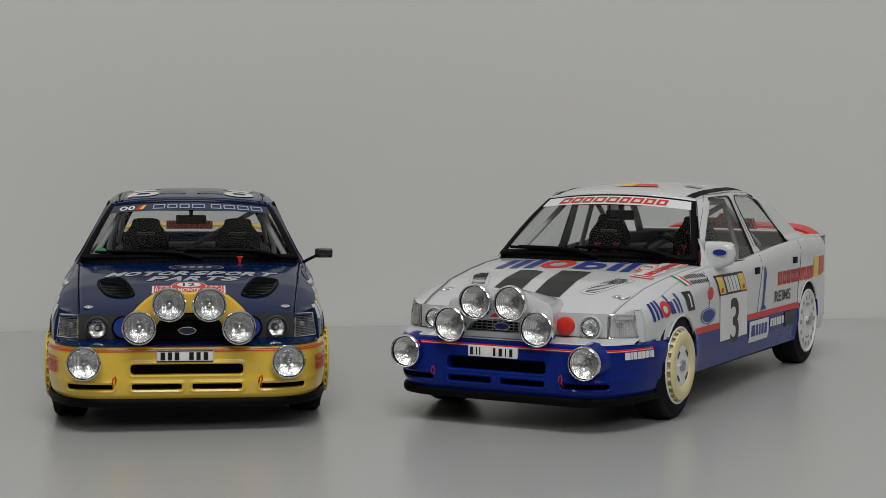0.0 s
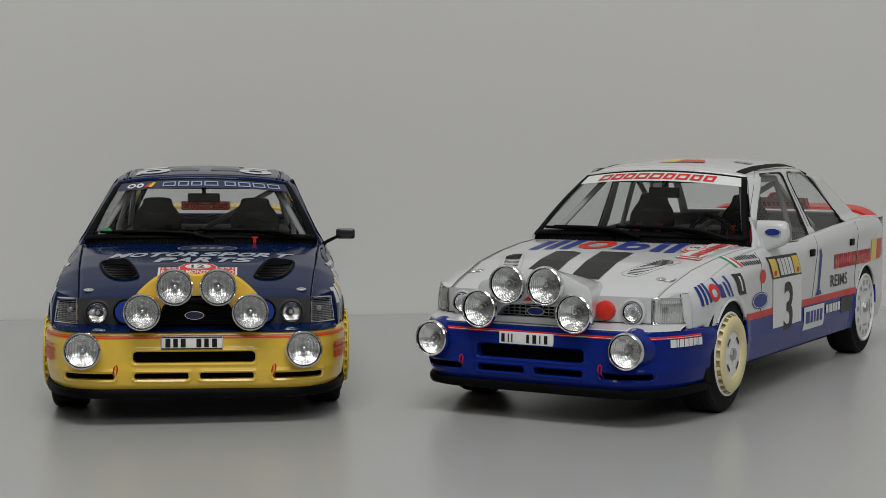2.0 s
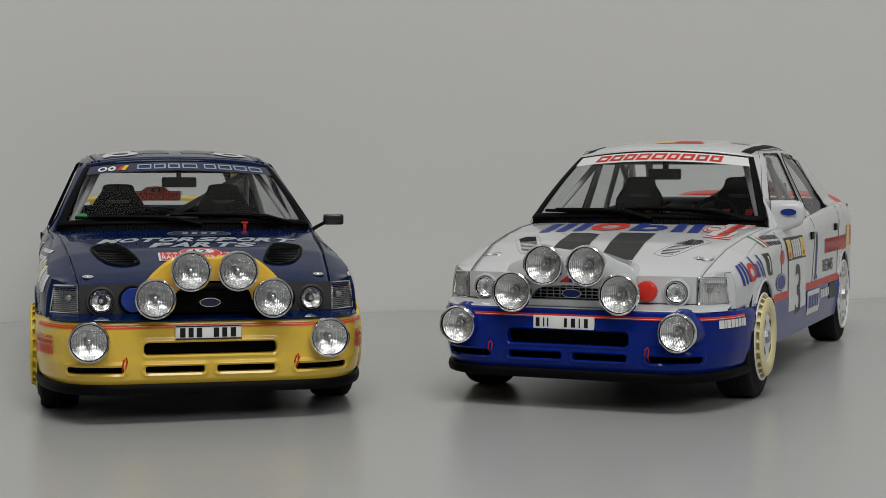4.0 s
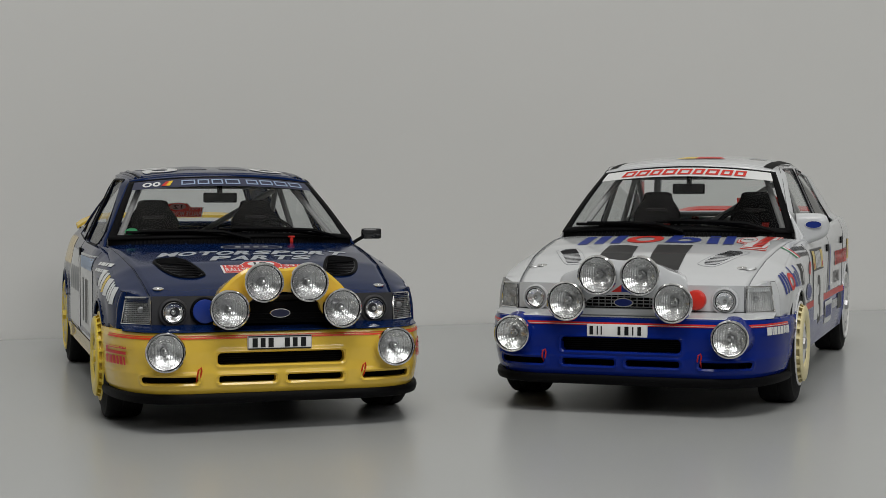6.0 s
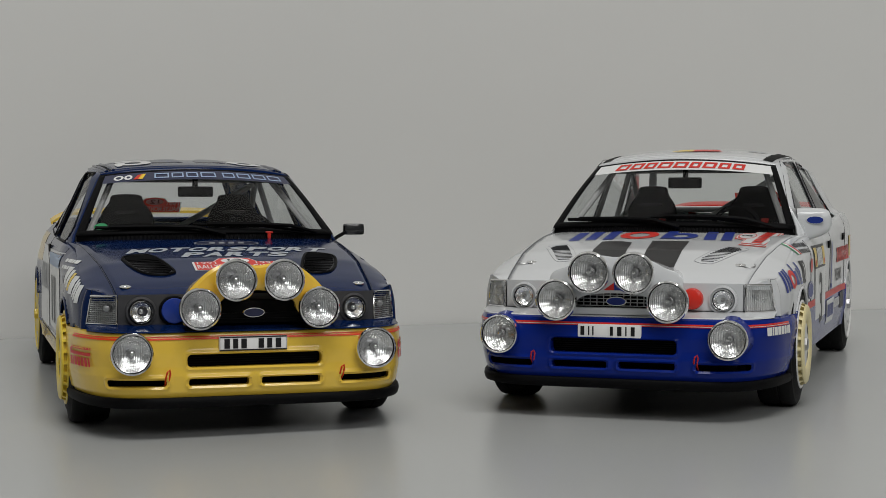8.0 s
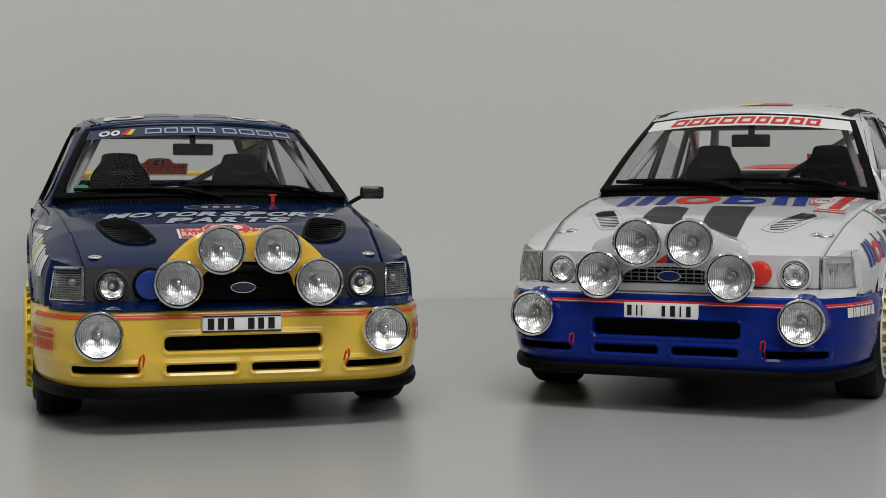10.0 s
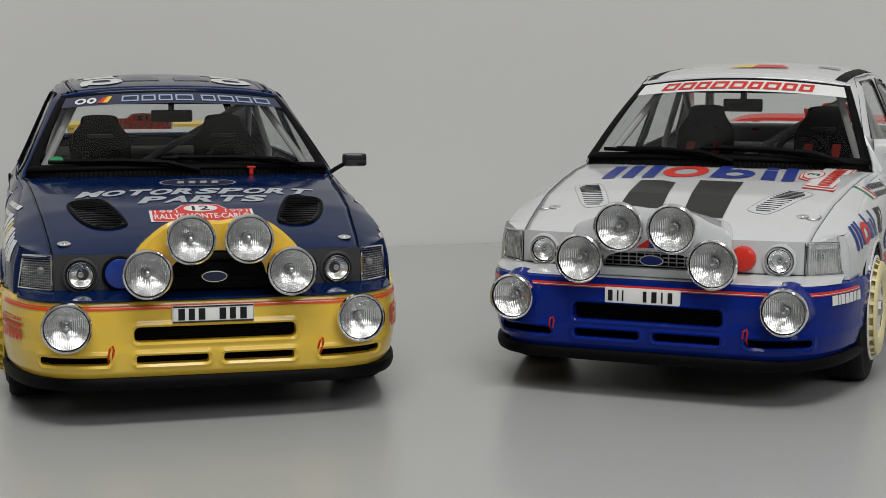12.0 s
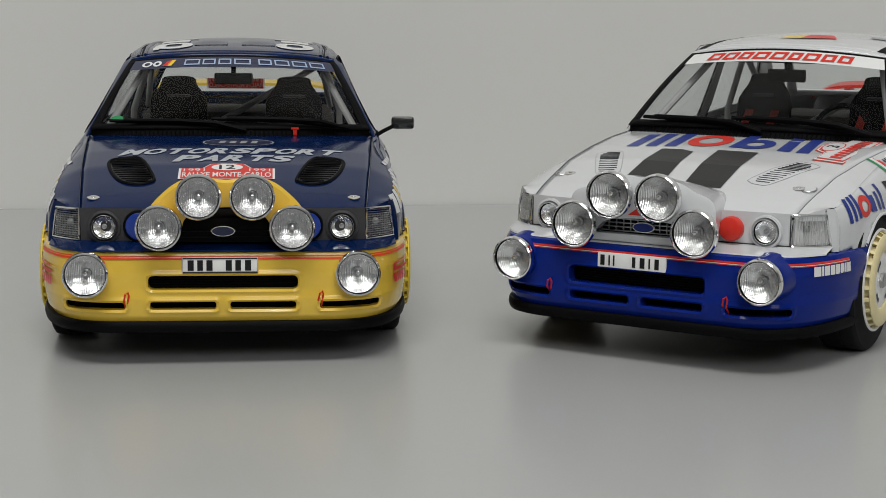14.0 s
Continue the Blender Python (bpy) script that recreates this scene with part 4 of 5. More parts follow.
        for hy, hz, r in arches():
            arc = [(side_x(hy + r * math.cos(a), hz + r * math.sin(a)) - 0.002, hy + r * math.cos(a), hz + r * math.sin(a)) for a in steps(0.0, math.pi, 60)]
            if spec["kind"] == "white":
                part("arch_lip", flip(tube([p for p in arc if p[2] > 0.425], 0.008, 6)), top, car)
                for fore in (1, -1):
                    part("arch_lip", flip(tube([p for p in arc if p[2] <= 0.44 and (p[1] - hy) * fore > 0], 0.008, 6)), low, car)
            else:
                part("arch_lip", flip(tube([p for p in arc if p[2] > 0.43 or p[1] > hy], 0.007, 6)), top, car)
            part("wheel_well", flip(grid(lambda a, x: (x, hy + (r + 0.004) * math.cos(a), hz + (r + 0.004) * math.sin(a)), steps(-0.1, math.pi + 0.1, 24), [0.45, side_x(hy, hz + r) - 0.012])), BLACK, car)
    part("windscreen_header", grid(lambda u, v: tuple(Vector(screen(u, 0.985, 0.002)).lerp(Vector(roof_point(u, 1.893)), v) + Vector((0, -0.006, 0.004)) * math.sin(math.pi * v)), steps(-1.0, 1.0, 40), steps(0, 1, 5)), spec["header"], car)
    roof = part("roof", grid(lambda u, y: roof_point(u, y), steps(-1, 1, 24), steps(1.89, roof_end, 30)), spec["roof"], car)
    thicken(roof, 0.01)
    spec["roof_decals"](roof)

    def rear_screen(u, v):
        a, b = roof_point(u, roof_end), (0.60 * u, tail_y, tail_z + 0.005)
        return (lerp(a[0], b[0], v), lerp(a[1], b[1], v), lerp(a[2], b[2], v) + 0.02 * 4 * v * (1 - v))
    rs = part("rear_screen", grid(lambda u, v: rear_screen(0.9 * u, 0.06 + 0.86 * v), steps(-1, 1, 12), steps(0, 1, 8)), PANE, car, "clear rear window")
    rs.visible_shadow = False
    rim = merge(grid(rear_screen, steps(-1, 1, 16), [0, 0.03, 0.06]), grid(rear_screen, steps(-1, 1, 16), [0.92, 0.96, 1.0]), grid(rear_screen, [-1, -0.95, -0.9], steps(0, 1, 8)), grid(rear_screen, [0.9, 0.95, 1], steps(0, 1, 8)))
    thicken(part("rear_screen_frame", rim, spec["roof"], car), 0.01)
    thicken(part("boot_lid", grid(lambda u, v: ((lerp(0.68, 0.655, v) - slim) * u, lerp(tail_y, end + 0.05 * (1 - u * u), v), lerp(tail_z + 0.004, 0.872 - 0.6 * slim, v) + 0.012 * (1 - u * u)), steps(-1, 1, 16), steps(0, 1, 10)), spec["boot"], car), 0.01)

    def wing_row(u):
        return (0.62 * u, end - 0.13 - 0.02 * u * u, 0.918 - 0.075 * abs(u) ** 7)

    def spoiler(u, k):
        x, y, z = wing_row(u)
        py, pz = [(0, 0), (0.07, 0.012), (0.13, 0.03), (0.135, 0.04), (0.06, 0.03), (0.0, 0.018)][int(k) % 6]
        return (x, y + py, z + pz - 0.01)
    sp = part("rear_spoiler", grid(spoiler, steps(-1, 1, 40), [0, 1, 2, 3, 4, 5, 6]), spec["spoiler"], car, spec["spoiler_label"])
    for sgn in (1, -1):
        part("spoiler_foot", box((sgn * 0.40 - 0.02, end - 0.13, 0.85), (sgn * 0.40 + 0.02, end - 0.03, 0.925), 0.008), spec["spoiler"], sp)

    # cabin
    part("dashboard", merge(box((-0.62, 1.46, 0.66), (0.62, 1.74, 0.80), 0.03), box((0.10, 1.5, 0.78), (0.46, 1.68, 0.84), 0.03)), SEAT, car, "black dashboard")
    seat(car, -0.305, spec["seat_label"])
    seat(car, 0.305, spec["seat_label"])
    part("steering_wheel", merge(tube([(0.29 + 0.135 * math.cos(a), 1.84 + 0.03 * math.sin(a), 0.80 + 0.125 * math.sin(a)) for a in steps(0, 2 * math.pi, 28)[:-1]], 0.014, 6, True), box((0.17, 1.82, 0.79), (0.41, 1.84, 0.81), 0.004)), SEAT, car, "black steering wheel")
    part("rear_shelf", box((-0.54, 2.95, 0.70), (0.54, tail_y - 0.06, 0.81), 0.02), spec["shelf"], car)
    hoops = []
    for x in (-1, 1):
        hoops += [[(x * 0.56, 2.52, 0.5), (x * 0.55, 2.52, 0.85), (x * 0.46, 2.50, 1.13)], [(x * 0.46, 2.50, 1.13), (x * 0.43, 1.98, 1.12), (x * 0.60, 1.58, 0.80), (x * 0.62, 1.54, 0.5)], [(x * 0.45, 2.51, 1.12), (x * 0.52, 3.1, 0.84)]]
    hoops += [[(-0.46, 2.5, 1.13), (0.46, 2.5, 1.13)], [(-0.43, 2.02, 1.12), (0.43, 2.02, 1.12)], [(0.44, 2.52, 1.10), (-0.50, 2.56, 0.55)]]
    part("roll_cage", merge(*[tube(h, 0.017, 8) for h in hoops]), CAGE, car, "painted tubular roll cage")
    part("interior_mirror", merge(box((-0.095, 1.845, 1.022), (0.095, 1.87, 1.080), 0.010), box((-0.012, 1.85, 1.07), (0.012, 1.90, 1.17), 0.004)), BLACK, car, "black interior mirror")
    for x in (-0.305, 0.305):
        for dx in (-0.07, 0.07):
            part("harness", grid(lambda u, v: (x + dx + 0.022 * u, lerp(2.39, 2.12, v) - 0.05 * v * (1 - v), lerp(0.86, 0.60, v)), [-1, 1], steps(0, 1, 6)), spec["belt"], car, "fabric shoulder belt")

    # bonnet vents and pins
    for sgn in (1, -1):
        spec["vent"](bonnet, sgn)
        x, y = sgn * spec["pin"][0], spec["pin"][1]
        z = bonnet_z(x, y)
        pin = part("bonnet_pin", ([(0, 0, 0), (0.01, 0, 0), (0, 0.01, 0)], [(0, 1, 2)]), CHROME, car, "small bright bonnet pin")
        bm = bmesh.new()
        bm.from_mesh(pin.data)
        bm.clear()
        vf = cap([(0.026, 0.0), (0.026, 0.003), (0.020, 0.005), (0.010, 0.005), (0.009, 0.007), (0.002, 0.007)], (0, 0, 0), 18)
        vs = [bm.verts.new(place((x + a, y + c * 0.9, z + b + c * 0.18))) for a, b, c in vf[0]]
        for q in vf[1]:
            bm.faces.new([vs[i] for i in q])
        bmesh.ops.recalc_face_normals(bm, faces=bm.faces)
        bm.to_mesh(pin.data)
        bm.free()

        if spec["kind"] == "white":
            part("pin_ring", tube([(x + sgn * 0.040 + 0.030 * math.cos(a), y + 0.012 + 0.040 * math.sin(a), bonnet_z(x + sgn * 0.048, y) + 0.004 + 0.030 * 0.2 * math.sin(a)) for a in steps(0, 2 * math.pi, 20)[:-1]], 0.0030, 5, True), STEEL, pin)
    spec["mirror"](car)
    spec["decals"](car, bonnet, body, bumper)

    # wheels stand on the desk
    CAR["dz"] = 0.0
    for hy, x, front in ((CAR["hub_front"], spec["wheel_x"], True), (CAR["hub_rear"], 0.748, False)):
        for sgn in (1, -1):
            foot = spec["at"] @ Vector(((sgn * (x - 0.1) + CAR["shear"] * (hy - 0.1)) * U, hy * U, 0.0))
            wheel(car, x, (hy, TYRE + desk_z(foot.x, foot.y) / U), sgn, spec["fan"] if front else None, spec["rim_front"] if front else spec["rim_rear"], spec["wheel_label"], 0.98 if front else 1.0)
    return car


# ---- decals ----
def lettering(text, bold=0.0):
    """Filled letters of the built-in font in a unit box."""
    cu = bpy.data.curves.new("lettering", "FONT")
    cu.body, cu.offset, cu.resolution_u = text, bold, 3
    ob = bpy.data.objects.new("lettering", cu)
    me = ob.to_mesh()
    pts, faces = [tuple(v.co) for v in me.vertices], [tuple(p.vertices) for p in me.polygons]
    ob.to_mesh_clear()
    bpy.data.objects.remove(ob)
    bpy.data.curves.remove(cu)
    x0, x1 = min(p[0] for p in pts), max(p[0] for p in pts)
    y0, y1 = min(p[1] for p in pts), max(p[1] for p in pts)
    return [((p[0] - x0) / (x1 - x0), (p[1] - y0) / (y1 - y0)) for p in pts], faces


def quad(c, n=3, m=3):
    """A four-cornered flat piece: lower left, lower right, upper right, upper left."""
    v, f = grid(lambda u, w: (lerp(lerp(c[0][0], c[1][0], u), lerp(c[3][0], c[2][0], u), w), lerp(lerp(c[0][1], c[1][1], u), lerp(c[3][1], c[2][1], u), w), 0), steps(0, 1, n), steps(0, 1, m))
    return [(p[0], p[1]) for p in v], f


def rect(x0, y0, x1, y1, slant=0.0, n=3, m=3):
    return quad([(x0, y0), (x1, y0), (x1 + slant, y1), (x0 + slant, y1)], n, m)


def frame_of(x0, y0, x1, y1, t, slant=0.0):
    """A hollow four-cornered outline."""
    k = slant / (y1 - y0)
    return [rect(x0, y0, x1, y0 + t[1], k * t[1], 4, 1), rect(x0 + k * (y1 - y0 - t[1]), y1 - t[1], x1 + k * (y1 - y0 - t[1]), y1, k * t[1], 4, 1), rect(x0, y0, x0 + t[0], y1, slant, 1, 4), rect(x1 - t[0], y0, x1, y1, slant, 1, 4)]


def ring2(cx, cy, rx, ry, inner, n=28):
    v = [(cx + k * rx * math.cos(2 * math.pi * i / n), cy + k * ry * math.sin(2 * math.pi * i / n)) for k in (1, inner) for i in range(n)]
    return v, [(i, (i + 1) % n, n + (i + 1) % n, n + i) for i in range(n)]


def disc2(cx, cy, rx, ry, n=28):
    v = [(cx, cy)] + [(cx + rx * math.cos(2 * math.pi * i / n), cy + ry * math.sin(2 * math.pi * i / n)) for i in range(n)]
    return v, [(0, i + 1, (i + 1) % n + 1) for i in range(n)]


def into(shape, x0, y0, x1, y1, slant=0.0):
    """Lay a unit shape into a box."""
    return [(lerp(x0, x1, a) + slant * b, lerp(y0, y1, b)) for a, b in shape[0]], shape[1]


def lay(name, shape, where, mat, parent, label=""):
    verts = [where(a, b) for a, b in shape[0]]
    return part(name, (verts, shape[1]), mat, parent, label, smooth=False, fix=False)


def on_bonnet(lift=0.0025):
    return lambda x, y: (x, y, bonnet_z(x, min(y, 1.5)) + lift)


def on_side(sgn, lift=0.003):
    """Runs from the front backwards on the +x side, from the back forwards on the -x side."""
    def f(a, z):
        y = sgn * a
        return (sgn * (side_x(y, z) + lift), y, z)
    return f


def on_bumper(by, lift=0.004):
    def f(s, z):
        o = float(np.interp(z, [0.145, 0.17, 0.20, 0.24, 0.28, 0.34, 0.40, 0.425, 0.432], [-0.018, -0.004, 0.0, 0.004, 0.0, 0.0, -0.004, -0.014, -0.03]))
        x, y = plan(s, o + lift)
        return (x, y + by * max(0.0, 1 - max(0.0, y - 0.12) / 0.4), z)
    return f


def on_screen(lift=0.009):
    return lambda u, v: screen(u, v, lift)


def on_roof(lift=0.004):
    return lambda u, y: roof_point(u, y, lift)


def word_blocks(name, x0, y0, x1, y1, widths, where, mat, parent, slant=0.0, gap=0.25, label="", outline=None):
    """A brand word as plain blocks, one for each letter."""
    total = sum(widths) + gap * (len(widths) - 1)
    x = x0
    for w in widths:
        b = x + (x1 - x0) * w / total
        if outline:
            for q in frame_of(x, y0, b, y1, outline, slant):
                lay(name, q, where, mat, parent, label)
        else:
            lay(name, rect(x, y0, b, y1, slant), where, mat, parent, label)
        x = b + (x1 - x0) * gap / total


def blue_banner(strip):
    w = on_screen()
    lay("emblem", ring2(-0.80, 0.872, 0.048, 0.044, 0.55), w, DECALWHITE, strip)
    lay("emblem", ring2(-0.705, 0.872, 0.040, 0.044, 0.45), w, DECALWHITE, strip)
    lay("emblem_sail", quad([(-0.655, 0.83), (-0.60, 0.83), (-0.565, 0.92), (-0.615, 0.905)]), w, DECALRED, strip)
    lay("emblem_sail", quad([(-0.61, 0.83), (-0.565, 0.83), (-0.535, 0.92), (-0.575, 0.92)]), w, DECALYELLOW, strip)
    word_blocks("brand_block", -0.45, 0.832, 0.17, 0.918, [1.2, 1, 1, 1.3], w, PALEBLUE, strip, 0.0, 0.22, "", (0.014, 0.016))
    word_blocks("brand_block", 0.24, 0.832, 0.86, 0.918, [1, 1.1, 1.1, 1.1], w, PALEBLUE, strip, 0.0, 0.22, "", (0.014, 0.016))


def white_banner(strip):
    word_blocks("brand_block", -0.72, 0.828, 0.66, 0.928, [1.15, 1.1, 1.0, 1.2, 1.2, 0.95, 1.15, 1.0, 1.0], on_screen(), DECALRED, strip, 0.03, 0.22, "", (0.032, 0.024))


def blue_roof(roof):
    w = on_roof()
    for k in (-1, 1):
        lay("roof_letter", ring2(k * 0.60, 2.12, 0.19, 0.13, 0.45), w, DECALWHITE, roof)
        lay("roof_letter", rect(k * 0.60 - 0.14, 2.30, k * 0.60 + 0.14, 2.44), w, DECALWHITE, roof)
        lay("roof_letter", rect(k * 0.60 - 0.20, 2.50, k * 0.60 + 0.20, 2.60), w, DECALWHITE, roof)
    lay("roof_letter", rect(-0.80, 1.99, -0.74, 2.10), w, DECALWHITE, roof)
    for k in (-1, 1):
        part("roof_flap", grid(lambda u, v: roof_point(k * lerp(0.07, 0.40, u), lerp(2.10, 2.26, v), 0.004 + 0.006 * v * (1 - abs(2 * u - 1) ** 4)), steps(0, 1, 8), steps(0, 1, 6)), BLUE, roof, "small dark blue roof vent flap")


def white_roof(roof):
    w = on_roof()
    lay("flag", quad([(-0.22, 2.06), (0.02, 2.06), (0.02, 2.20), (-0.08, 2.20)]), w, DECALYELLOW, roof)
    lay("flag", quad([(0.02, 2.06), (0.36, 2.08), (0.24, 2.20), (0.02, 2.20)]), w, DECALRED, roof)
    lay("small_bar", rect(0.58, 2.20, 0.78, 2.28), w, GREYDECAL, roof)


def rally_sign(parent, where, number, big, white=DECALWHITE, red=DECALRED):
    """Red and white rally sign: a long board with a raised middle."""
    board = lambda k: ([(-1 * k, -0.55 * k), (1 * k, -0.55 * k), (1 * k, 0.32 * k), (0.52 * k, 0.32 * k), (0.36 * k, 0.66 * k), (0.0, 0.74 * k), (-0.36 * k, 0.66 * k), (-0.52 * k, 0.32 * k), (-1 * k, 0.32 * k), (0, 0)], [(i, (i + 1) % 9, 9) for i in range(9)])
    s = lay("rally_sign", board(1.0), where(0.0), white if big else red, parent, "red and white rally sign")
    lay("sign_field", board(0.95), where(0.0012), red if big else white, s)
    if not big:
        lay("sign_field", board(0.88), where(0.0016), red, s)
        lay("sign_field", board(0.82), where(0.0020), white, s)
        lay("sign_ring", ring2(0.0, 0.36, 0.36, 0.29, 0.88), where(0.0024), red, s)
    lay("sign_oval", disc2(0.0, 0.36, 0.33, 0.26), where(0.0023), white, s)
    lay("sign_number", into(lettering(number, 0.02), -0.17 if len(number) > 1 else -0.08, 0.19, 0.17 if len(number) > 1 else 0.08, 0.54), where(0.0032), DECALBLACK, s)
    if big:
        lay("sign_word", into(lettering("RALLYE MONTE-CARLO", 0.015), -0.92, -0.42, 0.92, -0.04), where(0.0022), white, s)
        for x in (-0.90, 0.46):
            lay("sign_year", into(lettering("1991"), x, 0.04, x + 0.44, 0.26), where(0.0022), white, s)
    else:
        for k in range(9):
            lay("sign_bar", rect(-0.76 + 0.175 * k, -0.34, -0.64 + 0.175 * k, -0.02), where(0.0026), red, s)


def blue_decals(car, bonnet, body, bumper):
    w = on_bonnet()
    for word, x0, x1, y0, y1 in (("MOTORSPORT", -0.480, 0.478, 0.888, 0.985), ("PARTS", -0.238, 0.272, 0.752, 0.860)):
        for k, ch in enumerate(word):
            step = (x1 - x0) / len(word)
            lay("bonnet_letter", into(lettering(ch, 0.045), x0 + step * k, y0, x0 + step * (k + 0.93), y1, 0.04), w, SILVERDECAL, bonnet, "silvery white slanted letter")
    lay("oval_outline", ring2(0.04, 1.117, 0.162, 0.082, 0.95), w, GREYDECAL, bonnet)
    lay("oval_field", disc2(0.04, 1.117, 0.149, 0.074), w, NAVY, bonnet)
    for k in range(4):
        lay("oval_block", rect(-0.050 + 0.048 * k, 1.09, -0.022 + 0.048 * k, 1.145, 0.008), on_bonnet(0.0035), GREYDECAL, bonnet)
    rally_sign(bonnet, lambda o: (lambda a, b: on_bonnet(0.0025 + o)(0.003 + 0.203 * a, 0.618 + 0.136 * b)), "12", True)
    for sgn in (1, -1):
        p = on_side(sgn)
        base = 0.46 if sgn == 1 else -0.98
        for k, (wd, m) in enumerate(((0.10, DECALWHITE), (0.075, DECALWHITE), (0.07, DECALYELLOW), (0.11, DECALWHITE), (0.04, DECALWHITE), (0.035, DECALWHITE), (0.075, DECALWHITE))):
            t = base + sum((0.10, 0.075, 0.07, 0.11, 0.04, 0.035, 0.075)[:k]) * 0.93
            fall = 0.065 * (k / 6) if sgn == -1 else 0.065 * (1 - k / 6)
            lay("brand_block", rect(t, 0.575 - fall + 0.03, t + wd * 0.78, 0.655 - fall + 0.03, 0.0), p, m, body)
        d0, d1 = (1.36, 2.18) if sgn == 1 else (-2.18, -1.36)
        lay("door_panel", rect(d0, 0.28, d1, 0.735, 0.0, 8, 6), on_side(sgn, 0.0022), DECALWHITE, body, "white door panel with dark bars")
        for a, b in ((0.20, 0.30), (0.42, 0.54), (0.62, 0.66)):
            lay("door_bar", rect(lerp(d0, d1, a), 0.36, lerp(d0, d1, b), 0.60), on_side(sgn, 0.0035), GREYPANEL, body)
        lay("door_bar", rect(lerp(d0, d1, 0.06), 0.655, lerp(d0, d1, 0.94), 0.72), on_side(sgn, 0.0035), PALEBLUE, body)
        q0, q1 = (2.24, 3.0) if sgn == 1 else (-3.0, -2.24)
        lay("quarter_panel", rect(q0, 0.30, q1, 0.74, 0.0, 8, 6), on_side(sgn, 0.0022), DECALWHITE, body)
        for k in range(4):
            lay("quarter_bar", rect(lerp(q0, q1, 0.1 + 0.22 * k), 0.50, lerp(q0, q1, 0.24 + 0.22 * k), 0.64), on_side(sgn, 0.0035), GREYDECAL, body)
        r0, r1 = (3.02, 3.95) if sgn == 1 else (-3.95, -3.02)
        lay("quarter_panel", rect(r0, 0.635, r1, 0.80, 0.0, 10, 6), on_side(sgn, 0.0022), YELLOW, body)
        n0, n1 = (0.92, 1.22) if sgn == 1 else (-1.22, -0.92)
        for k in range(2):
            word_blocks("name_bar", n0, 0.70 - 0.03 * k, n1, 0.715 - 0.03 * k, [1.0, 1.6, 0.8, 1.3], p, DECALWHITE, body, 0, 0.2)
        for k in range(3):
            lay("small_mark", rect(n0 + 0.12, 0.60 - 0.09 * k, n0 + 0.22, 0.64 - 0.09 * k), p, GREYDECAL, body)
        bw = on_bumper(0.026)
        s0, s1 = (0.76, 1.0) if sgn == 1 else (-1.0, -0.76)
        lay("brand_bar", rect(s0, 0.322, s1, 0.336, 0, 8, 2), bw, DECALRED, bumper)
        lay("brand_bar", rect(s0, 0.336, s0 + 0.03, 0.352, 0, 2, 2), bw, DECALRED, bumper)
        lay("brand_bar", rect(s0, 0.348, s1, 0.358, 0, 8, 2), bw, DECALRED, bumper)
        word_blocks("brand_block", s0 + 0.01, 0.275, s1, 0.313, [1, 0.5, 1, 1, 0.8, 0.8, 0.5], bw, DECALRED, bumper, -0.01, 0.3)
    lay("green_disc", disc2(-0.84, 0.105, 0.05, 0.045), on_screen(0.008), DECALGREEN, car, "small green disc sticker on the windscreen")
    rally_sign(car, lambda o: (lambda a, b: (-0.03 - 0.170 * a, 3.40 - 0.09 * b - o, 0.962 + 0.078 * b)), "12", True, WHITEFILM, REDFILM)


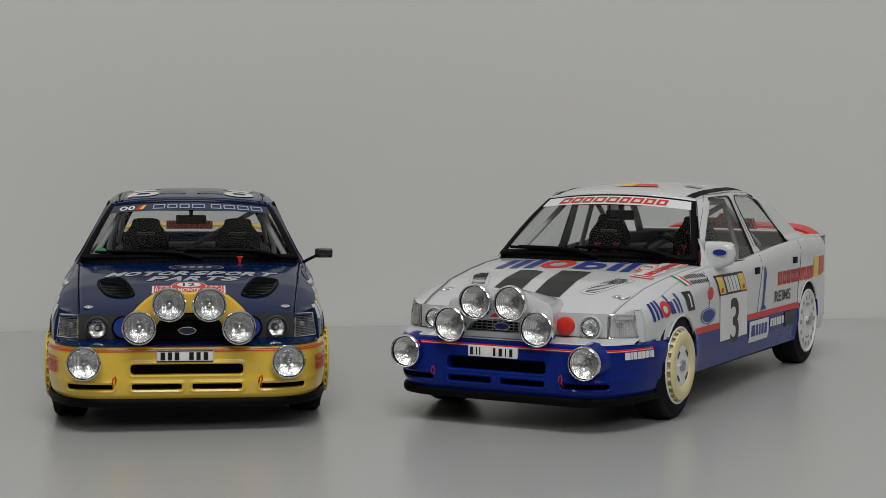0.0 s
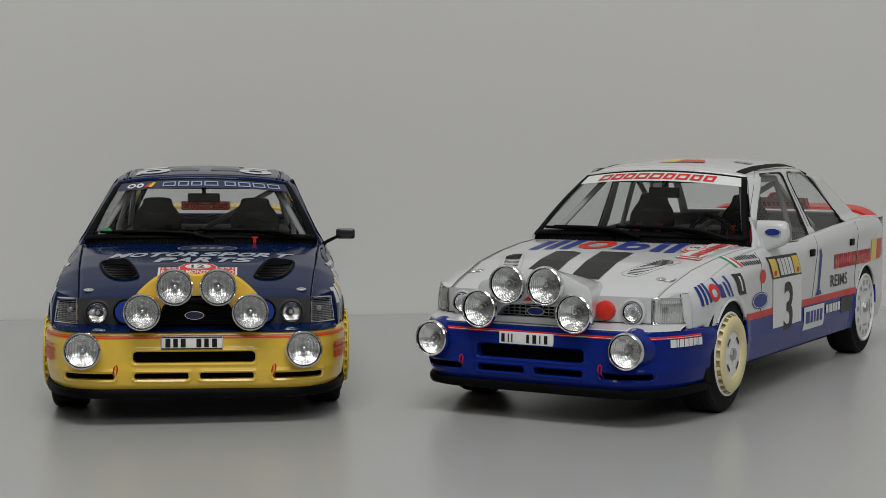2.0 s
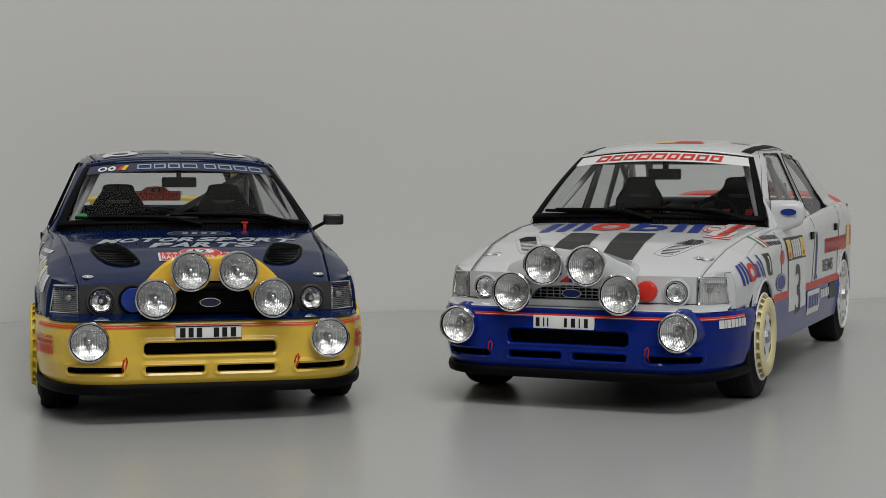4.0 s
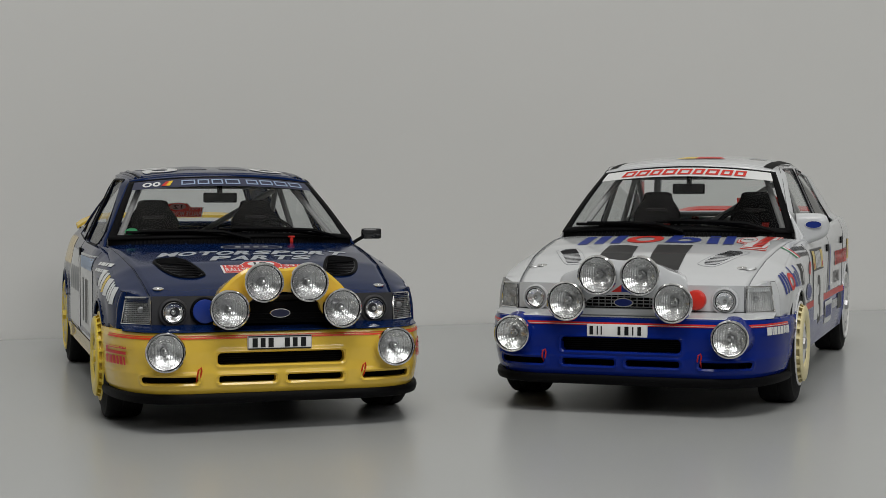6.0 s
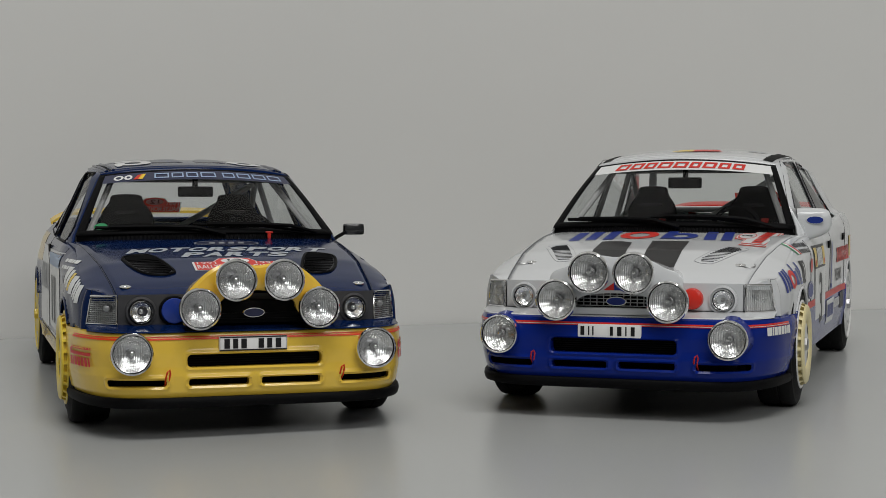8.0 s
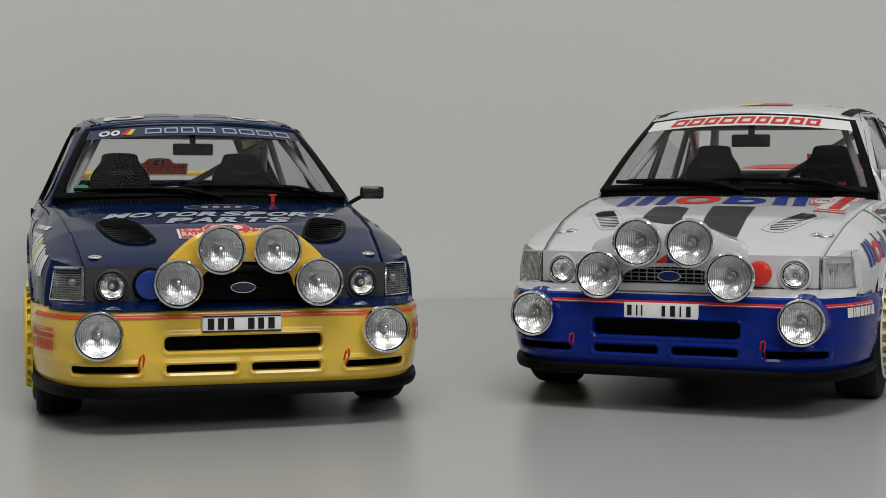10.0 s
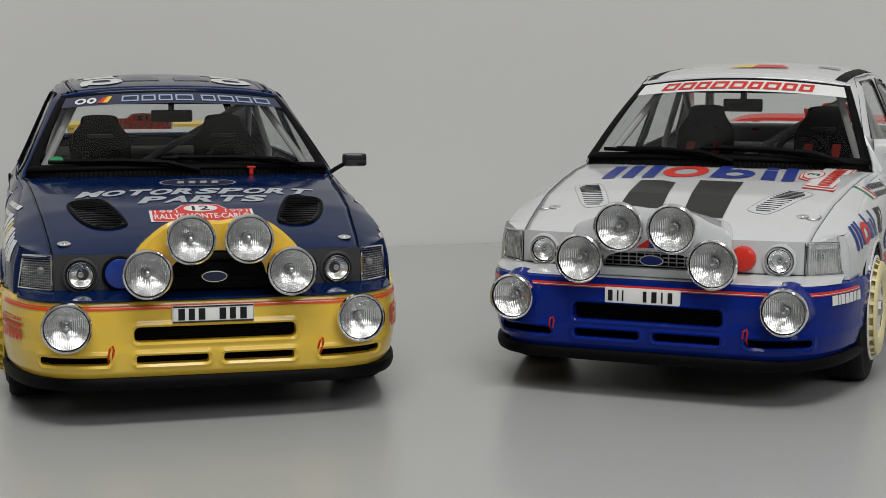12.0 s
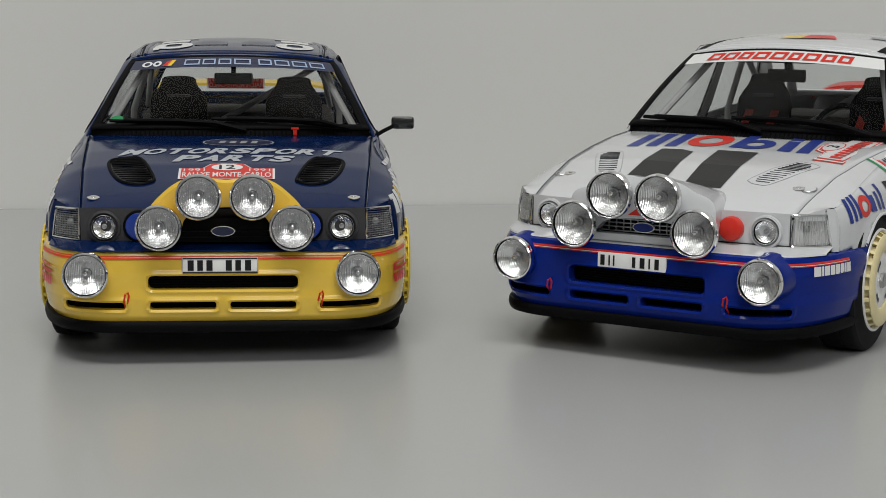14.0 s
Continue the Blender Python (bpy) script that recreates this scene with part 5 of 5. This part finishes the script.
def white_decals(car, bonnet, body, bumper):
    w = on_bonnet()
    for c in ([(-0.440, 0.960), (-0.385, 0.965), (-0.400, 1.262), (-0.453, 1.252)], [(-0.352, 0.970), (-0.298, 0.975), (-0.318, 1.286), (-0.372, 1.276)], [(-0.263, 0.980), (-0.208, 0.985), (-0.230, 1.312), (-0.284, 1.302)], [(0.030, 1.020), (0.086, 1.020), (0.078, 1.345), (0.024, 1.338)],
              [(0.256, 1.012), (0.318, 1.008), (0.292, 1.235), (0.236, 1.238)], [(0.233, 1.268), (0.290, 1.264), (0.284, 1.325), (0.228, 1.328)], [(0.346, 1.000), (0.400, 1.015), (0.368, 1.340), (0.316, 1.335)]):
        lay("brand_block", quad(c, 5, 5), w, DECALBLUE, bonnet)
    lay("brand_ring", ring2(-0.101, 1.145, 0.100, 0.140, 0.52), w, DECALRED, bonnet)
    lay("brand_ring", ring2(0.122, 1.118, 0.088, 0.108, 0.45), on_bonnet(0.0032), DECALBLUE, bonnet)
    lay("black_block", quad([(-0.236, 0.50), (-0.052, 0.50), (-0.088, 0.900), (-0.250, 0.928)], 6, 8), w, DECALBLACK, bonnet)
    lay("black_block", quad([(-0.170, 0.895), (-0.088, 0.895), (-0.150, 0.930), (-0.245, 0.929)], 4, 2), on_bonnet(0.0030), DECALBLACK, bonnet)
    lay("black_block", quad([(0.047, 0.46), (0.214, 0.46), (0.197, 0.951), (0.008, 0.952)], 6, 8), w, DECALBLACK, bonnet)
    rally_sign(bonnet, lambda o: (lambda a, b: on_bonnet(0.0025 + o)(0.511 - 0.154 * b + 0.012 * a, 1.19 + 0.285 * a)), "3", False)
    p = on_side(1)

    def R(nm, y0, z0, y1, z1, mat, sl=0.0, lift=0.003, label=""):
        lay(nm, rect(y0, z0, y1, z1, sl, 5, 5), on_side(1, lift), mat, body, label)
    for y0, y1, z0, z1, m, sl in ((0.548, 0.574, 0.535, 0.632, DECALBLUE, -0.012), (0.592, 0.616, 0.540, 0.638, DECALBLUE, -0.02), (0.636, 0.662, 0.548, 0.645, DECALBLUE, -0.03), (0.775, 0.835, 0.562, 0.630, DECALBLUE, -0.03), (0.770, 0.792, 0.565, 0.665, DECALBLUE, -0.035), (0.868, 0.893, 0.562, 0.640, DECALBLUE, -0.04), (0.915, 0.940, 0.560, 0.668, DECALBLUE, -0.05), (1.045, 1.165, 0.556, 0.670, DECALBLACK, -0.075)):
        R("brand_block", y0, z0, y1, z1, m, sl)
    R("brand_gap", 1.09, 0.575, 1.112, 0.655, DECALWHITE, -0.05, 0.0042)
    lay("brand_ring", ring2(0.705, 0.592, 0.058, 0.045, 0.5), p, DECALRED, body)
    for k, m in enumerate((DECALGREEN, DECALWHITE, DECALRED)):
        R("flag", 1.085 + 0.030 * k, 0.698, 1.113 + 0.030 * k, 0.756, m, -0.04)
    for k in range(2):
        word_blocks("name_bar", 1.19 - 0.02 * k, 0.702 + 0.030 * k, 1.43 - 0.02 * k, 0.722 + 0.030 * k, [0.5, 0.45, 0.5, 0.4, 0.5, 0.5, 0.35, 0.5, 0.5], p, GREYPANEL, body, -0.01, 0.35)
    lay("red_disc", disc2(1.440, 0.630, 0.050, 0.038), p, DECALRED, body)
    lay("oval_field", disc2(1.400, 0.502, 0.136, 0.046), p, DECALBLUE, body)
    lay("oval_outline", ring2(1.400, 0.502, 0.125, 0.041, 0.93), on_side(1, 0.004), DECALWHITE, body)
    R("number_panel", 1.628, 0.255, 2.156, 0.602, DECALWHITE, -0.01, 0.0036, "white panel with a black number")
    R("panel_band", 1.612, 0.600, 2.152, 0.730, DECALBLACK, -0.10)
    R("panel_mark", 1.625, 0.612, 1.735, 0.718, DECALYELLOW, -0.085, 0.0042)
    R("panel_mark", 2.025, 0.612, 2.135, 0.718, DECALYELLOW, -0.085, 0.0042)
    for y in (1.655, 2.07):
        lay("panel_dot", disc2(y, 0.634, 0.026, 0.016), on_side(1, 0.0050), DECALRED, body)
    word_blocks("brand_block", 1.762, 0.616, 2.005, 0.714, [1, 1, 1, 1], on_side(1, 0.0042), DECALWHITE, body, -0.08, 0.2)
    lay("door_number", into(lettering("3", 0.02), 1.815, 0.278, 1.985, 0.575), on_side(1, 0.0046), DECALBLACK, body, "black door number")
    R("side_stripe", arches()[0][0] + 0.262, 0.408, 1.628, 0.444, DECALRED)
    R("side_stripe", 2.165, 0.408, 3.30, 0.446, DECALRED)
    lay("blue_figure", quad([(2.43, 0.452), (2.56, 0.456), (2.535, 0.480), (2.475, 0.490)]), p, DECALBLUE, body)
    lay("blue_figure", quad([(2.475, 0.488), (2.515, 0.488), (2.565, 0.690), (2.515, 0.690)]), p, DECALBLUE, body)
    lay("blue_figure", quad([(2.515, 0.690), (2.565, 0.690), (2.535, 0.735), (2.505, 0.720)]), p, DECALBLUE, body)
    R("script_plate", 2.195, 0.262, 2.605, 0.398, DECALWHITE, 0, 0.0075)
    word_blocks("brand_block", 2.225, 0.300, 2.56, 0.370, [1.3, 0.8, 0.6, 0.8, 0.9], on_side(1, 0.009), DECALBLUE, body, 0.01, 0.3)
    word_blocks("brand_block", 2.645, 0.330, 2.950, 0.382, [1, 0.4, 0.9, 1, 1, 1], on_side(1, 0.0075), DECALWHITE, body, 0, 0.25)
    R("dark_square", 2.975, 0.305, 3.22, 0.402, GREYPANEL, 0, 0.0075)
    word_blocks("brand_block", 2.825, 0.592, 3.70, 0.680, [1.15, 1.1, 1.0, 1.2, 1.2, 0.95, 1.15, 1.0, 1.0], p, DECALRED, body, 0.0, 0.22, "", (0.034, 0.026))
    R("flag", 3.72, 0.600, 3.86, 0.735, DECALYELLOW, 0.02)
    R("flag", 3.865, 0.600, 4.02, 0.735, DECALRED, 0.02)
    R("flag", 4.05, 0.610, 4.08, 0.735, DECALRED)
    lay("side_word", into(lettering("REIMS", 0.01), 2.75, 0.482, 3.12, 0.556), p, DECALBLACK, body, "dark lettering")
    word_blocks("brand_block", 0.745, 0.352, 0.985, 0.390, [1.3, 0.4, 1, 1, 1, 0.9, 0.4, 1], on_bumper(-0.014), DECALWHITE, bumper, 0.0, 0.16)
    rally_sign(car, lambda o: (lambda a, b: (0.22 - 0.18 * a, 3.40 - 0.09 * b - o, 0.975 + 0.085 * b)), "3", False, WHITEFILM, REDFILM)


def blue_vent(parent, sgn):
    pts = [(0.505, 0.77), (0.48, 0.825), (0.41, 0.838), (0.368, 0.80), (0.300, 0.565), (0.313, 0.515), (0.365, 0.50), (0.43, 0.535), (0.48, 0.64)]
    pts = smooth_ring(pts)
    ring = [(sgn * x, y, bonnet_z(x, y) + 0.002) for x, y in pts]
    cx, cy = sum(p[0] for p in pts) / len(pts), sum(p[1] for p in pts) / len(pts)
    v = part("bonnet_vent", (ring + [(sgn * cx, cy, bonnet_z(cx, cy) + 0.003)], [(i, (i + 1) % len(pts), len(pts)) for i in range(len(pts))]), GREYPANEL, parent, "black slatted bonnet vent", smooth=False)
    part("vent_rim", tube(ring, 0.008, 6, True), BLACK, v)
    for k in range(12):
        t = (k + 0.7) / 12.6
        y = lerp(0.51, 0.825, t)
        x0, x1 = float(np.interp(y, [0.50, 0.565, 0.80, 0.838], [0.33, 0.306, 0.374, 0.41])), float(np.interp(y, [0.50, 0.535, 0.64, 0.77, 0.838], [0.37, 0.425, 0.474, 0.498, 0.45]))
        part("slat", tube([(sgn * x0, y - 0.008, bonnet_z(x0, y) + 0.005), (sgn * x1, y + 0.012, bonnet_z(x1, y) + 0.005)], 0.0042, 4), BLACK, v)


def white_vent(parent, sgn):
    pts = [(0.508, 0.79), (0.50, 0.838), (0.45, 0.858), (0.402, 0.84), (0.300, 0.60), (0.303, 0.553), (0.345, 0.532), (0.40, 0.555)]
    pts = smooth_ring(pts)
    ring = [(sgn * x, y, bonnet_z(x, y) + 0.001) for x, y in pts]
    cx, cy = sum(p[0] for p in pts) / len(pts), sum(p[1] for p in pts) / len(pts)
    v = part("bonnet_vent", (ring + [(sgn * cx, cy, bonnet_z(cx, cy) + 0.003)], [(i, (i + 1) % len(pts), len(pts)) for i in range(len(pts))]), WHITE, parent, "white louvred bonnet vent", smooth=False)
    part("vent_rim", tube(ring, 0.0014, 5, True), GREYDECAL, v)
    for k in range(13):
        y = lerp(0.545, 0.845, (k + 0.8) / 13.6)
        x0, x1 = float(np.interp(y, [0.55, 0.60, 0.84, 0.86], [0.33, 0.322, 0.415, 0.44])), float(np.interp(y, [0.55, 0.57, 0.79, 0.86], [0.375, 0.395, 0.488, 0.46]))
        part("slat", tube([(sgn * x0, y, bonnet_z(x0, y) + 0.003), (sgn * x1, y, bonnet_z(x1, y) + 0.002)], 0.0022, 4), GREYPANEL, v)


def blue_mirror(car):
    m = part("door_mirror", box((0.778, 1.66, 0.808), (0.890, 1.72, 0.872), 0.016), GLOSSBLACK, car, "small black racing mirror on a stalk")
    part("stalk", tube([(0.685, 1.60, 0.775), (0.73, 1.63, 0.80), (0.79, 1.68, 0.825)], 0.010, 6), BLACK, m)
    part("mirror_glass", box((0.786, 1.719, 0.815), (0.882, 1.723, 0.865), 0.002), CHROME, m)


def white_mirror(car):
    rows = [(0.650, 1.645, 0.060, 0.836, 0.085), (0.690, 1.648, 0.062, 0.838, 0.084), (0.730, 1.652, 0.063, 0.844, 0.078), (0.770, 1.655, 0.063, 0.850, 0.071), (0.798, 1.658, 0.058, 0.854, 0.063), (0.816, 1.660, 0.045, 0.856, 0.050), (0.824, 1.660, 0.018, 0.856, 0.020)]

    def f(k, a):
        x, y, ry, z, rz = rows[int(k)]
        c, q = math.cos(a), math.sin(a)
        return (x - 0.010 * c, y + ry * math.copysign(abs(c) ** 0.55, c), z + rz * math.copysign(abs(q) ** 0.55, q) - 0.02 * max(0.0, -c) * (1 - int(k) / 6))
    m = part("door_mirror", grid(f, range(len(rows)), steps(0, 2 * math.pi, 36)), WHITE, car, "white door mirror with a blue oval badge")
    sail = [(1.495, 0.752), (1.540, 0.80), (1.625, 0.935), (1.70, 0.90), (1.76, 0.78), (1.66, 0.752)]
    part("mirror_base", merge(([(side_glass(y, max(z, 0.80)) + 0.018 - 0.01 * (z > 0.92), y, z) for y, z in sail] + [(side_glass(y, max(z, 0.80)) - 0.004, y, z) for y, z in sail], [tuple(range(6))] + [(i, (i + 1) % 6, 6 + (i + 1) % 6, 6 + i) for i in range(6)])), WHITE, m)
    part("mirror_glass", box((0.69, 1.714, 0.79), (0.79, 1.720, 0.905), 0.004), CHROME, m)
    part("oval_badge", cap([(0.046, 0.012), (0.045, -0.004), (0.002, -0.004)], (0.752, 1.588, 0.862), 28, "y", 1.0, 0.42), DECALBLUE, m)
    part("oval_outline", lathe([(0.046, -0.004), (0.043, -0.0046)], (0.752, 1.588, 0.862), 28, "y", 1.0, 0.42), DECALWHITE, m)


BLUE_CAR = dict(kind="blue", at=Matrix.Identity(4), draw_in=1.0, lamp_back=SMOKED, tuck=0.014, hubs=(0.85, 3.45), badge_z=0.508, pin=(0.532, 0.405), end=4.19, tail_y=3.80, roof_end=3.34, header=BLUE, seal=0.006, seal_mat=BLACK, windows=([(1.50, 0.79), (2.29, 0.785), (2.30, 1.162), (1.985, 1.155)], [(2.44, 0.80), (3.22, 0.822), (3.02, 1.142), (2.42, 1.163)]), door_lines=[[(2.36, 0.80), (2.36, 1.17)]], handles=((2.26, 0.736),), door_gaps=((1.40, 1.37), (2.36, 2.40)), wheel_x=0.764, spots=((-0.249, 0.533), (-0.0925, 0.654), (0.1175, 0.653), (0.274, 0.531)), spot_r=0.088, fog_y=0.104, plate_at=(0.142, -0.011, 0.377), slot_low=0.277, shear=0.0056, dz=-0.013, rise=-0.012, aux_y=0.080, bump_y=0.026, top=BLUE, low=YELLOW, roof=BLUE, boot=BLUE, nose=BLUE, panel=LAMPPANEL,
                label="dark blue and yellow model rally car standing on the grey desk", stripes=[(0.398, 0.406, -0.98, 0.98, ORANGE), (0.409, 0.413, -0.98, 0.98, ORANGE)],
                cover=CAPBLUE, cover_label="round blue lamp cover", cover_x=0.336, pod="arched", pod_mat=YELLOW, pod_label="yellow arched lamp housing on the bonnet",
                plate_bars=[(-0.128, -0.104), (-0.090, -0.068), (-0.054, -0.030), (0.022, 0.046), (0.060, 0.082), (0.098, 0.122)], strip=NAVY, strip_label="dark blue sun strip with light lettering blocks",
                banner=blue_banner, roof_decals=blue_roof, spoiler=YELLOW, spoiler_label="yellow rear spoiler", seat_label="black bucket seat", shelf=SHELF, belt=SEAT, vent=blue_vent, mirror=blue_mirror, decals=blue_decals,
                fan=RIMYELLOW, rim_front=RIMYELLOW, rim_rear=RIMYELLOW, wheel_label="yellow rally wheel with a black tyre")
WHITE_CAR = dict(kind="white", at=WHITE_AT, draw_in=0.0, lamp_back=DULLSILVER, tuck=0.024, hubs=(0.87, 3.55), badge_z=0.502, pin=(0.518, 0.545), end=4.32, tail_y=3.66, roof_end=3.10, header=WHITE, seal=0.0055, seal_mat=GREYPANEL, windows=([(1.50, 0.80), (2.455, 0.785), (2.385, 1.166), (2.02, 1.158)], [(2.585, 0.785), (3.30, 0.815), (2.925, 1.170), (2.455, 1.166)]), door_lines=[[(1.44, 0.80), (1.585, 0.909), (1.985, 1.176), (2.42, 1.190), (2.90, 1.180)], [(2.425, 1.185), (2.515, 0.80)]], handles=((2.36, 0.715), (3.22, 0.742)), door_gaps=((1.43, 1.40), (2.50, 2.30), (3.40, 3.22)), wheel_x=0.770, spots=((-0.259, 0.511), (-0.104, 0.640), (0.106, 0.640), (0.264, 0.511)), spot_r=0.094, fog_y=0.060, plate_at=(0.109, -0.014, 0.369), slot_low=0.266, shear=0.0, dz=0.013, rise=0.025, aux_y=0.054, bump_y=-0.014, top=WHITE, low=ROYAL, roof=WHITE, boot=WHITE, nose=WHITE, panel=WHITE,
                 label="white and royal blue model rally car standing on the grey desk", stripes=[(0.400, 0.408, -0.98, 0.98, RED), (0.3968, 0.3992, -0.98, 0.98, DECALWHITE), (0.3930, 0.3960, -0.98, 0.98, RED)],
                 cover=RED, cover_label="round red lamp cover", cover_x=0.340, pod="boxed", pod_mat=WHITE, pod_label="white lamp housing on the bonnet",
                 plate_bars=[(-0.136, -0.118), (-0.100, -0.094), (-0.080, -0.074), (0.004, 0.018), (0.038, 0.058), (0.076, 0.082), (0.102, 0.120)], strip=DECALWHITE, strip_label="white sun strip with red lettering blocks",
                 banner=white_banner, roof_decals=white_roof, spoiler=RED, spoiler_label="red looped rear spoiler", seat_label="black bucket seat with red belts", shelf=SHELF, belt=BELT, vent=white_vent, mirror=white_mirror, decals=white_decals,
                 fan=CREAM, rim_front=RIMWHITE, rim_rear=RIMWHITE, wheel_label="pale rally wheel with a black tyre")

blue_car = build_car("model_car", BLUE_CAR)
white_car = build_car("model_car", WHITE_CAR)
white_car.matrix_basis = WHITE_AT
